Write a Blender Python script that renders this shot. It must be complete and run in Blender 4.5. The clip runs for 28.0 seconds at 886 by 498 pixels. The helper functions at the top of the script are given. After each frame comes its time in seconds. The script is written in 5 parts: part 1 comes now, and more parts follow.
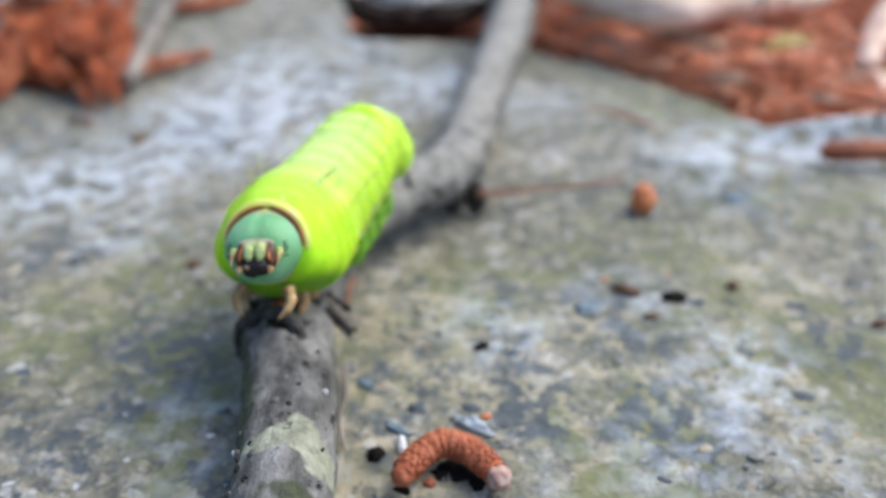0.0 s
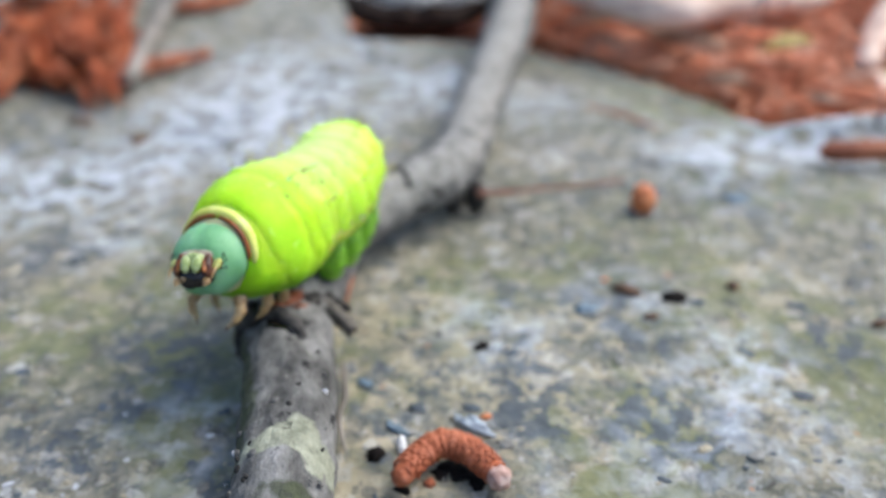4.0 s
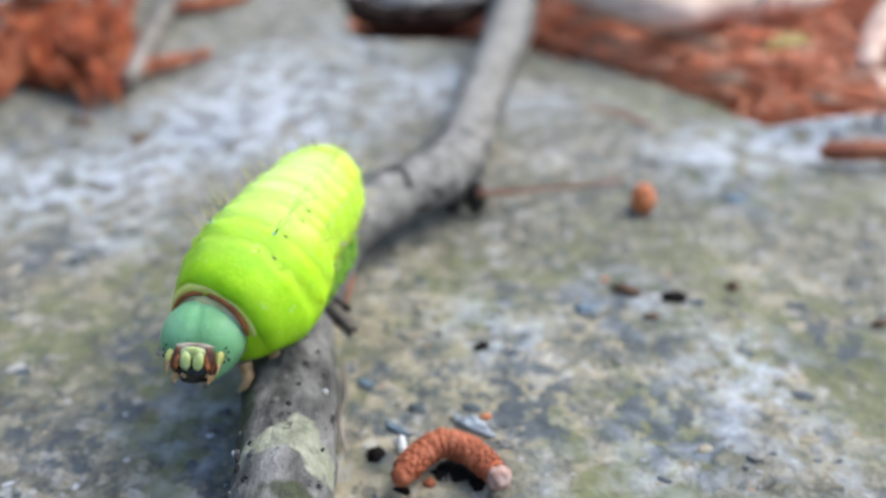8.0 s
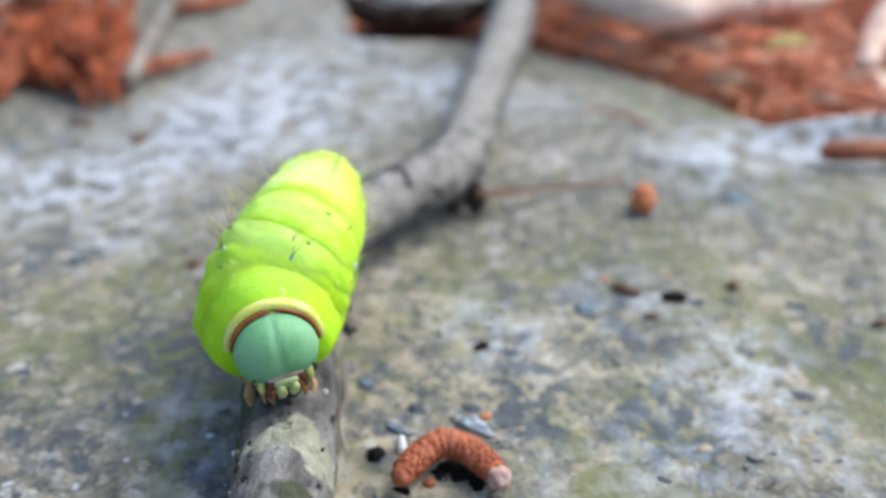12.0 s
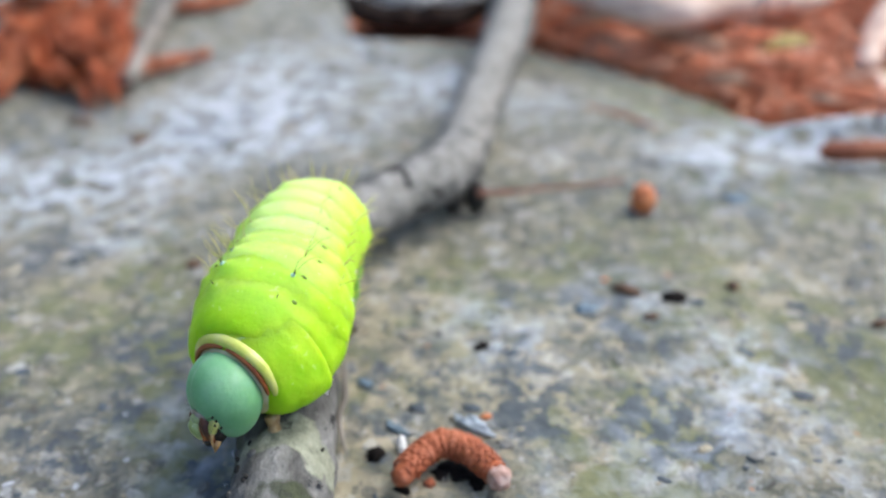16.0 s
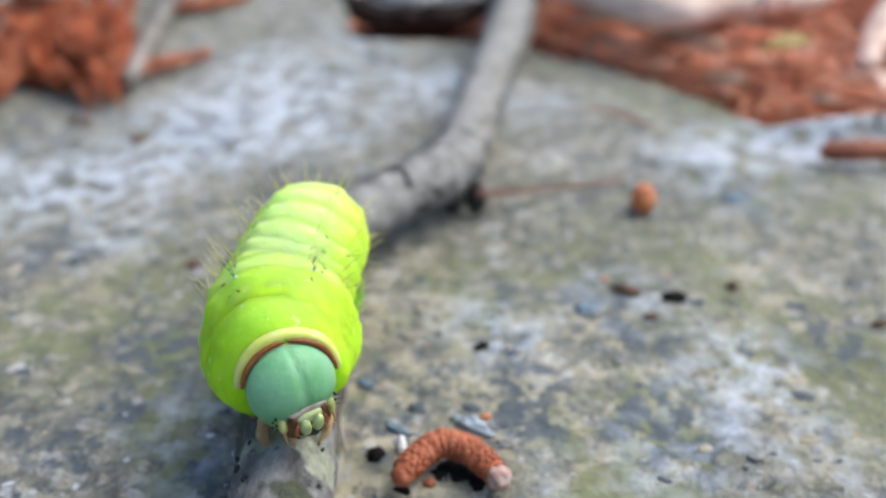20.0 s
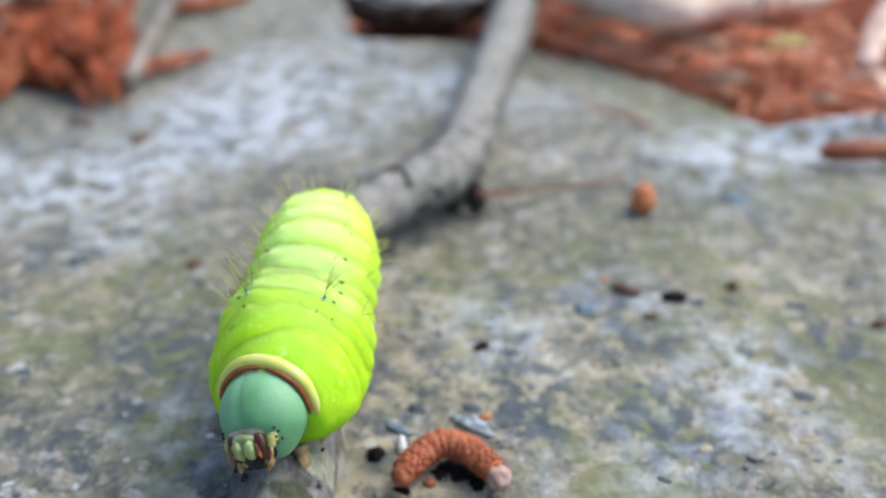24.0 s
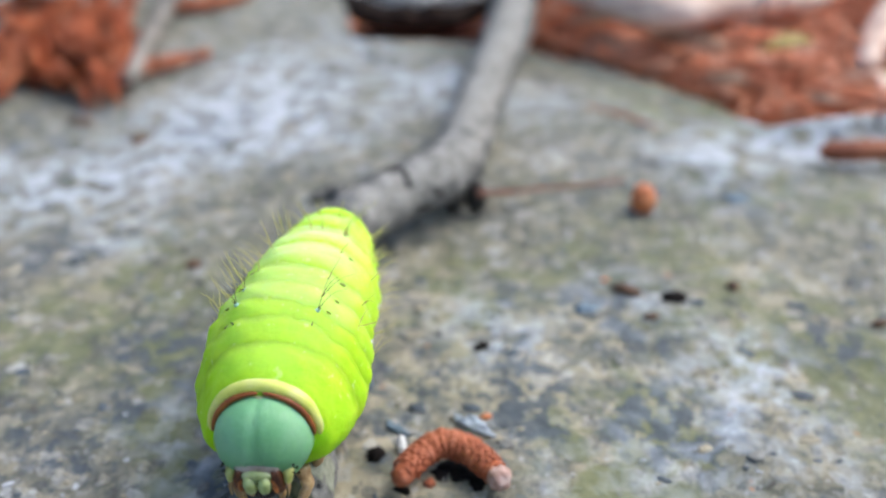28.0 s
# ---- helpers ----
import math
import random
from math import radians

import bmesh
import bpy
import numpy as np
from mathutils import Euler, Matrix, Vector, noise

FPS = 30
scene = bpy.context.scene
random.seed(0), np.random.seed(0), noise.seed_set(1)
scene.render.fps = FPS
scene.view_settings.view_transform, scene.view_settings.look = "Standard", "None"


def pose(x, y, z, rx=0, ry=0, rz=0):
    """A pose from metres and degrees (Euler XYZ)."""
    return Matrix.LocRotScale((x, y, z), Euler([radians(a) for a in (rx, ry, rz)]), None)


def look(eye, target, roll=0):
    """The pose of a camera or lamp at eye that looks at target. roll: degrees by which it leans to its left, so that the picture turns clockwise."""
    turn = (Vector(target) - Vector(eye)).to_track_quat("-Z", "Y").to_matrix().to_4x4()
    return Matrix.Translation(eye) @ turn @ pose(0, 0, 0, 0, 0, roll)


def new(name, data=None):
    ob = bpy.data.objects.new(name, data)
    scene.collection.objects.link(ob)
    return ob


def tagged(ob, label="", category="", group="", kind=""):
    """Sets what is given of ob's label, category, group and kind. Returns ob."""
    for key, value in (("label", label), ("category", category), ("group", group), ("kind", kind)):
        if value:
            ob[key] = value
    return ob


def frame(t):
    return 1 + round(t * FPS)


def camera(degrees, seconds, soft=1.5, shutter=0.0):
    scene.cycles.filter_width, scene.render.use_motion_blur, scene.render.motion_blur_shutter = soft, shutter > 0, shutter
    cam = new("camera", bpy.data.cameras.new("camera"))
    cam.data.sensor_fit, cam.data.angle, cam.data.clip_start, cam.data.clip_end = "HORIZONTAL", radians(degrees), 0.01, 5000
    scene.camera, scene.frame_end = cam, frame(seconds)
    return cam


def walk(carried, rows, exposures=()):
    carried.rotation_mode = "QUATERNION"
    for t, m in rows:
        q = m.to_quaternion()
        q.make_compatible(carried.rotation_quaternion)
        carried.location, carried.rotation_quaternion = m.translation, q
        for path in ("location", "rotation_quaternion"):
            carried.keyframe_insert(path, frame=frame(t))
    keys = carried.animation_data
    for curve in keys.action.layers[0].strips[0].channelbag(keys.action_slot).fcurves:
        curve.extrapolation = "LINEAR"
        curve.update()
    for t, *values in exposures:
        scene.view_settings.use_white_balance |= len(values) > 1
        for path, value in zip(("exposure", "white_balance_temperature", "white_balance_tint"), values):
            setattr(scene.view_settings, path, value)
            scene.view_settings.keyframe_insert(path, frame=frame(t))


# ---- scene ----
MM = 0.001
# ---- camera: a compact camera resting close over the slab, perfectly still ----
cam = camera(53.7, 28.0, soft=2.1)
EYE = (0.0, 0.0, 0.055)
POSE = look(EYE, (0.0, 0.0866, 0.005))
walk(cam, [(0.0, POSE), (28.0, POSE)], exposures=[(0.0, 0.8, 6070, 8), (6.0, 0.84, 6070, 8), (12.0, 0.84, 6070, 8), (21.0, 0.79, 6070, 8), (28.0, 0.77, 6070, 8)])
cam.data.dof.use_dof = True
cam.data.dof.focus_distance = 0.064
cam.data.dof.aperture_fstop = 19.0

# ---- light: bright overcast sky, a broad soft sun from behind the slab ----
world = bpy.data.worlds.new("sky")
scene.world = world
world.use_nodes = True
wn = world.node_tree.nodes
sky = wn.new("ShaderNodeTexSky")
sky.sky_type = "NISHITA"
sky.sun_disc = False
sky.sun_elevation = radians(53)
sky.sun_rotation = radians(65)
sky.air_density, sky.dust_density, sky.ozone_density = 1.0, 4.0, 1.0
wn["Background"].inputs["Strength"].default_value = 0.145
world.node_tree.links.new(sky.outputs["Color"], wn["Background"].inputs["Color"])
sun_data = bpy.data.lights.new("sun", "SUN")
sun_data.energy, sun_data.angle, sun_data.color = 1.2, radians(44), (1.0, 0.95, 0.88)
sun = new("sun", sun_data)
sun.matrix_world = look((0.6, 0.36, 1.0), (0, 0.08, 0))


# ---- materials ----
def nodes_of(name):
    m = bpy.data.materials.new(name)
    m.use_nodes = True
    nt = m.node_tree
    return m, nt.nodes, nt.links, nt.nodes["Principled BSDF"]


def ramp(n, cols, lo=0.3, hi=0.7):
    r = n.new("ShaderNodeValToRGB")
    e = r.color_ramp.elements
    while len(e) < len(cols):
        e.new(0.5)
    for i, c in enumerate(cols):
        e[i].position = lo + (hi - lo) * i / max(1, len(cols) - 1)
        e[i].color = (*c, 1)
    return r


def tex_noise(n, l, vec, scale, detail=5.0, rough=0.6, distort=0.0):
    t = n.new("ShaderNodeTexNoise")
    t.inputs["Scale"].default_value = scale
    t.inputs["Detail"].default_value = detail
    t.inputs["Roughness"].default_value = rough
    t.inputs["Distortion"].default_value = distort
    l.new(vec, t.inputs["Vector"])
    return t


def mixed(n, l, kind, fac, a, b):
    x = n.new("ShaderNodeMix")
    x.data_type, x.blend_type = "RGBA", kind
    x.clamp_factor = True
    for sock, v in ((x.inputs[0], fac), (x.inputs[6], a), (x.inputs[7], b)):
        if isinstance(v, (int, float)):
            sock.default_value = v
        elif isinstance(v, tuple):
            sock.default_value = (*v, 1)
        else:
            l.new(v, sock)
    return x.outputs[2]


def math_node(n, l, op, a, b=0.0, clamp=False):
    x = n.new("ShaderNodeMath")
    x.operation, x.use_clamp = op, clamp
    for sock, v in ((x.inputs[0], a), (x.inputs[1], b)):
        if isinstance(v, (int, float)):
            sock.default_value = v
        else:
            l.new(v, sock)
    return x.outputs[0]


def surface(name, cols, scale, rough=0.7, bump=0.3, bscale=None, sss=0.0, vary=0.0, stretch=(1, 1, 1), spec=0.4, stain=0.28):
    """Two scales of noise in colour, fine relief, and a change of tone from piece to piece."""
    m, n, l, b = nodes_of(name)
    co = n.new("ShaderNodeTexCoord")
    mp = n.new("ShaderNodeMapping")
    mp.inputs["Scale"].default_value = stretch
    l.new(co.outputs["Object"], mp.inputs["Vector"])
    vec = mp.outputs["Vector"]
    t1 = tex_noise(n, l, vec, scale)
    r = ramp(n, cols)
    l.new(t1.outputs["Fac"], r.inputs["Fac"])
    t2 = tex_noise(n, l, vec, scale * 0.22, 3.0)
    r2 = ramp(n, [(1 - stain,) * 3, (1, 1, 1)], 0.38, 0.6)
    l.new(t2.outputs["Fac"], r2.inputs["Fac"])
    col = mixed(n, l, "MULTIPLY", 1.0, r.outputs["Color"], r2.outputs["Color"])
    if vary:
        info = n.new("ShaderNodeObjectInfo")
        hsv = n.new("ShaderNodeHueSaturation")
        v = math_node(n, l, "MULTIPLY_ADD", info.outputs["Random"], vary)
        n[v.node.name].inputs[2].default_value = 1 - vary * 0.5
        l.new(v, hsv.inputs["Value"])
        l.new(col, hsv.inputs["Color"])
        col = hsv.outputs["Color"]
    l.new(col, b.inputs["Base Color"])
    b.inputs["Roughness"].default_value = rough
    b.inputs["Specular IOR Level"].default_value = spec
    if sss:
        b.inputs["Subsurface Weight"].default_value = sss
        b.inputs["Subsurface Radius"].default_value = (1.0, 0.9, 0.3)
        b.inputs["Subsurface Scale"].default_value = 0.0015
    bp = n.new("ShaderNodeBump")
    bp.inputs["Strength"].default_value = bump
    bp.inputs["Distance"].default_value = 0.0004
    t3 = tex_noise(n, l, vec, bscale or scale * 3, 6.0)
    l.new(t3.outputs["Fac"], bp.inputs["Height"])
    l.new(bp.outputs["Normal"], b.inputs["Normal"])
    return m


def stone_material():
    """Weathered cement-like stone: sandy grey matrix, slate and white flecks, olive algae, pale crust."""
    m, n, l, b = nodes_of("weathered_stone")
    co = n.new("ShaderNodeTexCoord").outputs["Object"]
    att = {}
    for k in ("pale", "algae", "slate", "sand"):
        a = n.new("ShaderNodeAttribute")
        a.attribute_name = k
        att[k] = a.outputs["Fac"]

    def spread(tex, gain, shift):
        """Sharpens a noise into patches."""
        x = math_node(n, l, "MULTIPLY_ADD", tex.outputs["Fac"], gain)
        x.node.inputs[2].default_value = shift
        return x

    # uneven coordinates, so that flecks are not round
    warp = tex_noise(n, l, co, 500, 3, 0.6)
    wob = n.new("ShaderNodeVectorMath")
    wob.operation = "MULTIPLY_ADD"
    wob.inputs[1].default_value = (0.0016, 0.0016, 0.0016)
    l.new(warp.outputs["Color"], wob.inputs[0])
    l.new(co, wob.inputs[2])
    vec = wob.outputs[0]
    grain = tex_noise(n, l, co, 330, 9, 0.76, 0.1)
    base = ramp(n, [(0.035, 0.037, 0.038), (0.11, 0.108, 0.088), (0.19, 0.182, 0.142), (0.262, 0.25, 0.2), (0.39, 0.38, 0.35)], 0.36, 0.66)
    l.new(grain.outputs["Fac"], base.inputs["Fac"])
    col = base.outputs["Color"]
    # slanting dark streaks of weathering
    mp = n.new("ShaderNodeMapping")
    mp.inputs["Rotation"].default_value = (0, 0, radians(-40))
    l.new(co, mp.inputs["Vector"])
    along = n.new("ShaderNodeMapping")
    along.inputs["Scale"].default_value = (0.3, 1.3, 1)
    l.new(mp.outputs["Vector"], along.inputs["Vector"])
    streak = tex_noise(n, l, along.outputs["Vector"], 260, 5, 0.65, 0.4)
    col = mixed(n, l, "MULTIPLY", math_node(n, l, "MULTIPLY", spread(streak, 7.0, -3.3), 0.7, True), col, (0.4, 0.42, 0.4))
    # sandy matrix
    fs = math_node(n, l, "MULTIPLY", att["sand"], spread(tex_noise(n, l, vec, 220, 6, 0.68, 0.2), 9.0, -3.9), True)
    col = mixed(n, l, "MIX", math_node(n, l, "MULTIPLY", fs, 0.8), col, (0.44, 0.385, 0.27))
    # flecks of stone, each cell of its own colour
    for scale, amount in ((380, 0.5), (700, 0.52), (1400, 0.4)):
        vo = n.new("ShaderNodeTexVoronoi")
        vo.inputs["Scale"].default_value = scale
        l.new(vec, vo.inputs["Vector"])
        sc = n.new("ShaderNodeSeparateColor")
        l.new(vo.outputs["Color"], sc.inputs[0])
        tint = ramp(n, [(0.04, 0.05, 0.06), (0.09, 0.11, 0.125), (0.17, 0.165, 0.12), (0.3, 0.27, 0.19), (0.4, 0.37, 0.28), (0.4, 0.4, 0.39), (0.54, 0.54, 0.53)], 0.0, 0.94)
        tint.color_ramp.interpolation = "CONSTANT"
        l.new(sc.outputs[0], tint.inputs["Fac"])
        pick = math_node(n, l, "GREATER_THAN", sc.outputs[1], 0.5)
        edge = math_node(n, l, "LESS_THAN", vo.outputs["Distance"], 0.55)
        col = mixed(n, l, "MIX", math_node(n, l, "MULTIPLY", math_node(n, l, "MULTIPLY", pick, edge), amount), col, tint.outputs["Color"])
    # olive algae
    fa = math_node(n, l, "MULTIPLY", att["algae"], spread(tex_noise(n, l, vec, 230, 6, 0.68, 0.2), 6.0, -2.5), True)
    col = mixed(n, l, "MIX", math_node(n, l, "MULTIPLY", fa, 0.75), col, (0.15, 0.165, 0.065))
    # slate-blue clusters
    fl = math_node(n, l, "MULTIPLY", att["slate"], spread(tex_noise(n, l, vec, 420, 6, 0.7, 0.3), 11.0, -5.0), True)
    col = mixed(n, l, "MIX", math_node(n, l, "MULTIPLY", fl, 0.9), col, (0.06, 0.078, 0.095))
    # blue-white crust
    fp = math_node(n, l, "MULTIPLY", math_node(n, l, "MULTIPLY", att["pale"], 1.1), spread(tex_noise(n, l, vec, 260, 6, 0.66, 0.2), 7.0, -3.1), True)
    col = mixed(n, l, "MIX", math_node(n, l, "MULTIPLY", fp, 0.78), col, (0.52, 0.57, 0.63))
    # rust-coloured specks
    fr = ramp(n, [(0, 0, 0), (1, 1, 1)], 0.72, 0.78)
    l.new(tex_noise(n, l, co, 420, 2, 0.5).outputs["Fac"], fr.inputs["Fac"])
    col = mixed(n, l, "MIX", fr.outputs["Color"], col, (0.36, 0.18, 0.09))
    l.new(col, b.inputs["Base Color"])
    b.inputs["Roughness"].default_value = 0.72
    b.inputs["Specular IOR Level"].default_value = 0.4
    bp = n.new("ShaderNodeBump")
    bp.inputs["Strength"].default_value = 0.8
    bp.inputs["Distance"].default_value = 0.0007
    l.new(tex_noise(n, l, vec, 700, 7, 0.68).outputs["Fac"], bp.inputs["Height"])
    l.new(bp.outputs["Normal"], b.inputs["Normal"])
    return m


def bark_material():
    """Grey mottled bark with crusts of pale lichen, grey lichen and olive moss; the grey also paints light on the far
    arm, the moss shade on the left edge.
    """
    m = surface("grey_bark", [(0.03, 0.03, 0.028), (0.11, 0.108, 0.1), (0.195, 0.192, 0.18), (0.31, 0.305, 0.295)], 380, 0.85, 1.0, 1600, stretch=(1, 0.55, 1))
    n, l = m.node_tree.nodes, m.node_tree.links
    b = n["Principled BSDF"]
    col = b.inputs["Base Color"].links[0].from_socket
    co = n.new("ShaderNodeTexCoord").outputs["Object"]
    for key, scale, tones in (("lichen_and_light", 520, [(0.14, 0.136, 0.12), (0.27, 0.262, 0.238), (0.42, 0.41, 0.385)]), ("lichen", 600, [(0.14, 0.15, 0.1), (0.29, 0.305, 0.22), (0.42, 0.43, 0.33)]), ("moss", 700, [(0.02, 0.026, 0.012), (0.06, 0.075, 0.03)])):
        a = n.new("ShaderNodeAttribute")
        a.attribute_name = key
        t = tex_noise(n, l, co, scale, 6, 0.68)
        r = ramp(n, tones)
        l.new(t.outputs["Fac"], r.inputs["Fac"])
        gate = math_node(n, l, "ADD", math_node(n, l, "MULTIPLY", a.outputs["Fac"], 3.0), math_node(n, l, "MULTIPLY_ADD", t.outputs["Fac"], 2.4))
        gate.node.inputs[1].links[0].from_node.inputs[2].default_value = -2.6
        col = mixed(n, l, "MIX", math_node(n, l, "MULTIPLY", math_node(n, l, "ADD", gate, 0.0, True), 0.85), col, r.outputs["Color"])
    # black flecks and cracks
    fr = ramp(n, [(1, 1, 1), (0.12, 0.12, 0.12)], 0.62, 0.68)
    l.new(tex_noise(n, l, co, 380, 4, 0.6, 0.4).outputs["Fac"], fr.inputs["Fac"])
    col = mixed(n, l, "MULTIPLY", 1.0, col, fr.outputs["Color"])
    l.new(col, b.inputs["Base Color"])
    return m


def skin_material(name, front=False, sheen_tone=0.55):
    """Translucent lime-green skin: sky sheen painted pale along the back, yellow side line, deeper green belly."""
    m, n, l, b = nodes_of(name)
    co = n.new("ShaderNodeTexCoord").outputs["Object"]
    sep = n.new("ShaderNodeSeparateXYZ")
    l.new(co, sep.inputs[0])
    t = tex_noise(n, l, co, 350, 5, 0.6)
    r = ramp(n, [(0.38, 0.74, 0.018), (0.46, 0.81, 0.04), (0.53, 0.85, 0.09)] if not front else
             [(0.36, 0.7, 0.008), (0.42, 0.77, 0.014), (0.48, 0.82, 0.03)])
    l.new(t.outputs["Fac"], r.inputs["Fac"])
    col = r.outputs["Color"]
    # darker mottling and fine pale pores
    t2 = tex_noise(n, l, co, 160, 4, 0.6)
    mot = ramp(n, [(0.8, 0.86, 0.7), (1, 1, 1)], 0.36, 0.56)
    l.new(t2.outputs["Fac"], mot.inputs["Fac"])
    col = mixed(n, l, "MULTIPLY", 0.9, col, mot.outputs["Color"])
    pore = ramp(n, [(0, 0, 0), (1, 1, 1)], 0.66, 0.72)
    l.new(tex_noise(n, l, co, 1500, 2, 0.5).outputs["Fac"], pore.inputs["Fac"])
    col = mixed(n, l, "MIX", math_node(n, l, "MULTIPLY", pore.outputs["Color"], 0.3), col, (0.75, 0.93, 0.45))
    # sky sheen on the back, painted as a pale top on each fold
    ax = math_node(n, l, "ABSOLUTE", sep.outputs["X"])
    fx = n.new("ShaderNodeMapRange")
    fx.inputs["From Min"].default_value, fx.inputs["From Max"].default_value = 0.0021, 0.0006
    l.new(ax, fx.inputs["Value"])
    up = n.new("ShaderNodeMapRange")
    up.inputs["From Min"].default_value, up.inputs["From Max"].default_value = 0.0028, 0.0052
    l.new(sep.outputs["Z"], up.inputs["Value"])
    crest_sheen = math_node(n, l, "MULTIPLY", math_node(n, l, "MULTIPLY", fx.outputs["Result"], up.outputs["Result"]), sheen_tone)
    col = mixed(n, l, "MIX", crest_sheen, col, (0.66, 0.92, 0.38))
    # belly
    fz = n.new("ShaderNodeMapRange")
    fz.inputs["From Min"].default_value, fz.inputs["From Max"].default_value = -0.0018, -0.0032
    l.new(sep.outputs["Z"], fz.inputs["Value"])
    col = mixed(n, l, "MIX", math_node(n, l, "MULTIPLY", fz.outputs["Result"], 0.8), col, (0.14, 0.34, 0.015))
    # side line
    if not front:
        dz = math_node(n, l, "ABSOLUTE", math_node(n, l, "ADD", sep.outputs["Z"], 0.0016))
        fl = n.new("ShaderNodeMapRange")
        fl.inputs["From Min"].default_value, fl.inputs["From Max"].default_value = 0.0004, 0.00015
        l.new(dz, fl.inputs["Value"])
        col = mixed(n, l, "MIX", math_node(n, l, "MULTIPLY", fl.outputs["Result"], 0.6), col, (0.85, 0.75, 0.12))
    l.new(col, b.inputs["Base Color"])
    b.inputs["Roughness"].default_value = 0.6
    b.inputs["Specular IOR Level"].default_value = 0.2
    b.inputs["Subsurface Weight"].default_value = 0.85
    b.inputs["Subsurface Radius"].default_value = (0.9, 1.0, 0.15)
    b.inputs["Subsurface Scale"].default_value = 0.0035
    bp = n.new("ShaderNodeBump")
    bp.inputs["Strength"].default_value = 0.45
    bp.inputs["Distance"].default_value = 0.00035
    l.new(tex_noise(n, l, co, 800, 6, 0.7).outputs["Fac"], bp.inputs["Height"])
    l.new(bp.outputs["Normal"], b.inputs["Normal"])
    return m


STONE = stone_material()
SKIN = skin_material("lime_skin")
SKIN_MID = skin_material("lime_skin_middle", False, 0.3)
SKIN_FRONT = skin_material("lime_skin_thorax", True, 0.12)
HEAD = surface("sea_green_head", [(0.15, 0.4, 0.17), (0.2, 0.465, 0.225), (0.26, 0.51, 0.29)], 260, 0.5, 0.2, 1500, 0.3, spec=0.3, stain=0.16)
SUTURE = surface("dark_suture", [(0.12, 0.32, 0.14), (0.16, 0.38, 0.17)], 800, 0.4, 0.1)
PALE = surface("pale_green_lip", [(0.24, 0.33, 0.1), (0.4, 0.49, 0.2), (0.52, 0.58, 0.3)], 900, 0.3, 0.2, sss=0.3, stain=0.15)
FEELER = surface("straw_feeler", [(0.34, 0.34, 0.08), (0.5, 0.54, 0.16), (0.6, 0.64, 0.28)], 700, 0.35, 0.2, sss=0.3)
JAW = surface("red_brown_jaw", [(0.03, 0.012, 0.008), (0.1, 0.035, 0.014), (0.26, 0.09, 0.03)], 700, 0.3, 0.2)
JAW_EDGE = surface("orange_jaw", [(0.1, 0.03, 0.012), (0.36, 0.12, 0.03), (0.55, 0.22, 0.06)], 900, 0.3, 0.2)
CLYPEUS = surface("beige_face_strip", [(0.24, 0.19, 0.13), (0.38, 0.32, 0.24), (0.48, 0.42, 0.34)], 800, 0.4, 0.2, sss=0.2)
NECK = surface("cream_neck", [(0.5, 0.5, 0.2), (0.66, 0.62, 0.34), (0.75, 0.72, 0.5)], 500, 0.5, 0.2, sss=0.3, stain=0.15)
BLACK = surface("black_eye", [(0.008, 0.008, 0.008), (0.02, 0.016, 0.012)], 900, 0.25, 0.1)
TAN_LEG = surface("amber_leg", [(0.22, 0.12, 0.045), (0.46, 0.29, 0.13), (0.62, 0.46, 0.26)], 900, 0.4, 0.2, sss=0.3)
CREAM = surface("cream_yellow_band", [(0.58, 0.66, 0.08), (0.7, 0.75, 0.17), (0.78, 0.8, 0.3)], 500, 0.45, 0.2, sss=0.3, stain=0.1)
BROWN_BAND = surface("rust_brown_band", [(0.2, 0.05, 0.012), (0.31, 0.095, 0.02), (0.42, 0.16, 0.035)], 600, 0.45, 0.2)
PROLEG = surface("leaf_green_proleg", [(0.12, 0.33, 0.01), (0.2, 0.46, 0.02), (0.3, 0.58, 0.05)], 500, 0.45, 0.3, sss=0.4)
HAIR = surface("amber_hair", [(0.5, 0.44, 0.12), (0.75, 0.7, 0.28)], 300, 0.5, 0.0)
DARK_HAIR = surface("dark_hair", [(0.02, 0.025, 0.01), (0.06, 0.06, 0.02)], 300, 0.5, 0.0)
ROOT = surface("olive_bristle_root", [(0.12, 0.22, 0.015), (0.22, 0.38, 0.03)], 700, 0.5, 0.2)
SPOT_BLUE = surface("pale_blue_wart", [(0.3, 0.6, 0.4), (0.45, 0.7, 0.6)], 900, 0.35, 0.1)
SPOT_WHITE = surface("silver_white_spot", [(0.8, 0.84, 0.75), (0.9, 0.92, 0.85)], 900, 0.25, 0.1)
BARK = bark_material()
BARK_DARK = surface("black_torn_bark", [(0.008, 0.008, 0.007), (0.03, 0.028, 0.025), (0.09, 0.08, 0.07)], 600, 0.7, 0.8)
WOOD_PALE = surface("bleached_wood", [(0.72, 0.48, 0.36), (0.86, 0.64, 0.51), (0.92, 0.76, 0.64)], 200, 0.7, 0.3, stretch=(0.3, 1, 1))
WOOD_TAN = surface("tan_bark", [(0.3, 0.17, 0.1), (0.46, 0.29, 0.18), (0.58, 0.42, 0.29)], 300, 0.75, 0.4)
WOOD_DARK = surface("dark_brown_wood", [(0.012, 0.009, 0.007), (0.03, 0.022, 0.017), (0.07, 0.05, 0.04)], 300, 0.9, 0.6, spec=0.1)
WOOD_GREY = surface("grey_tan_wood", [(0.1, 0.088, 0.07), (0.2, 0.178, 0.15), (0.3, 0.27, 0.235)], 300, 0.75, 0.4, stretch=(1, 0.4, 1))
RED_WOOD = surface("red_brown_stick", [(0.2, 0.055, 0.025), (0.36, 0.11, 0.05), (0.48, 0.19, 0.09)], 300, 0.65, 0.4, vary=0.3)
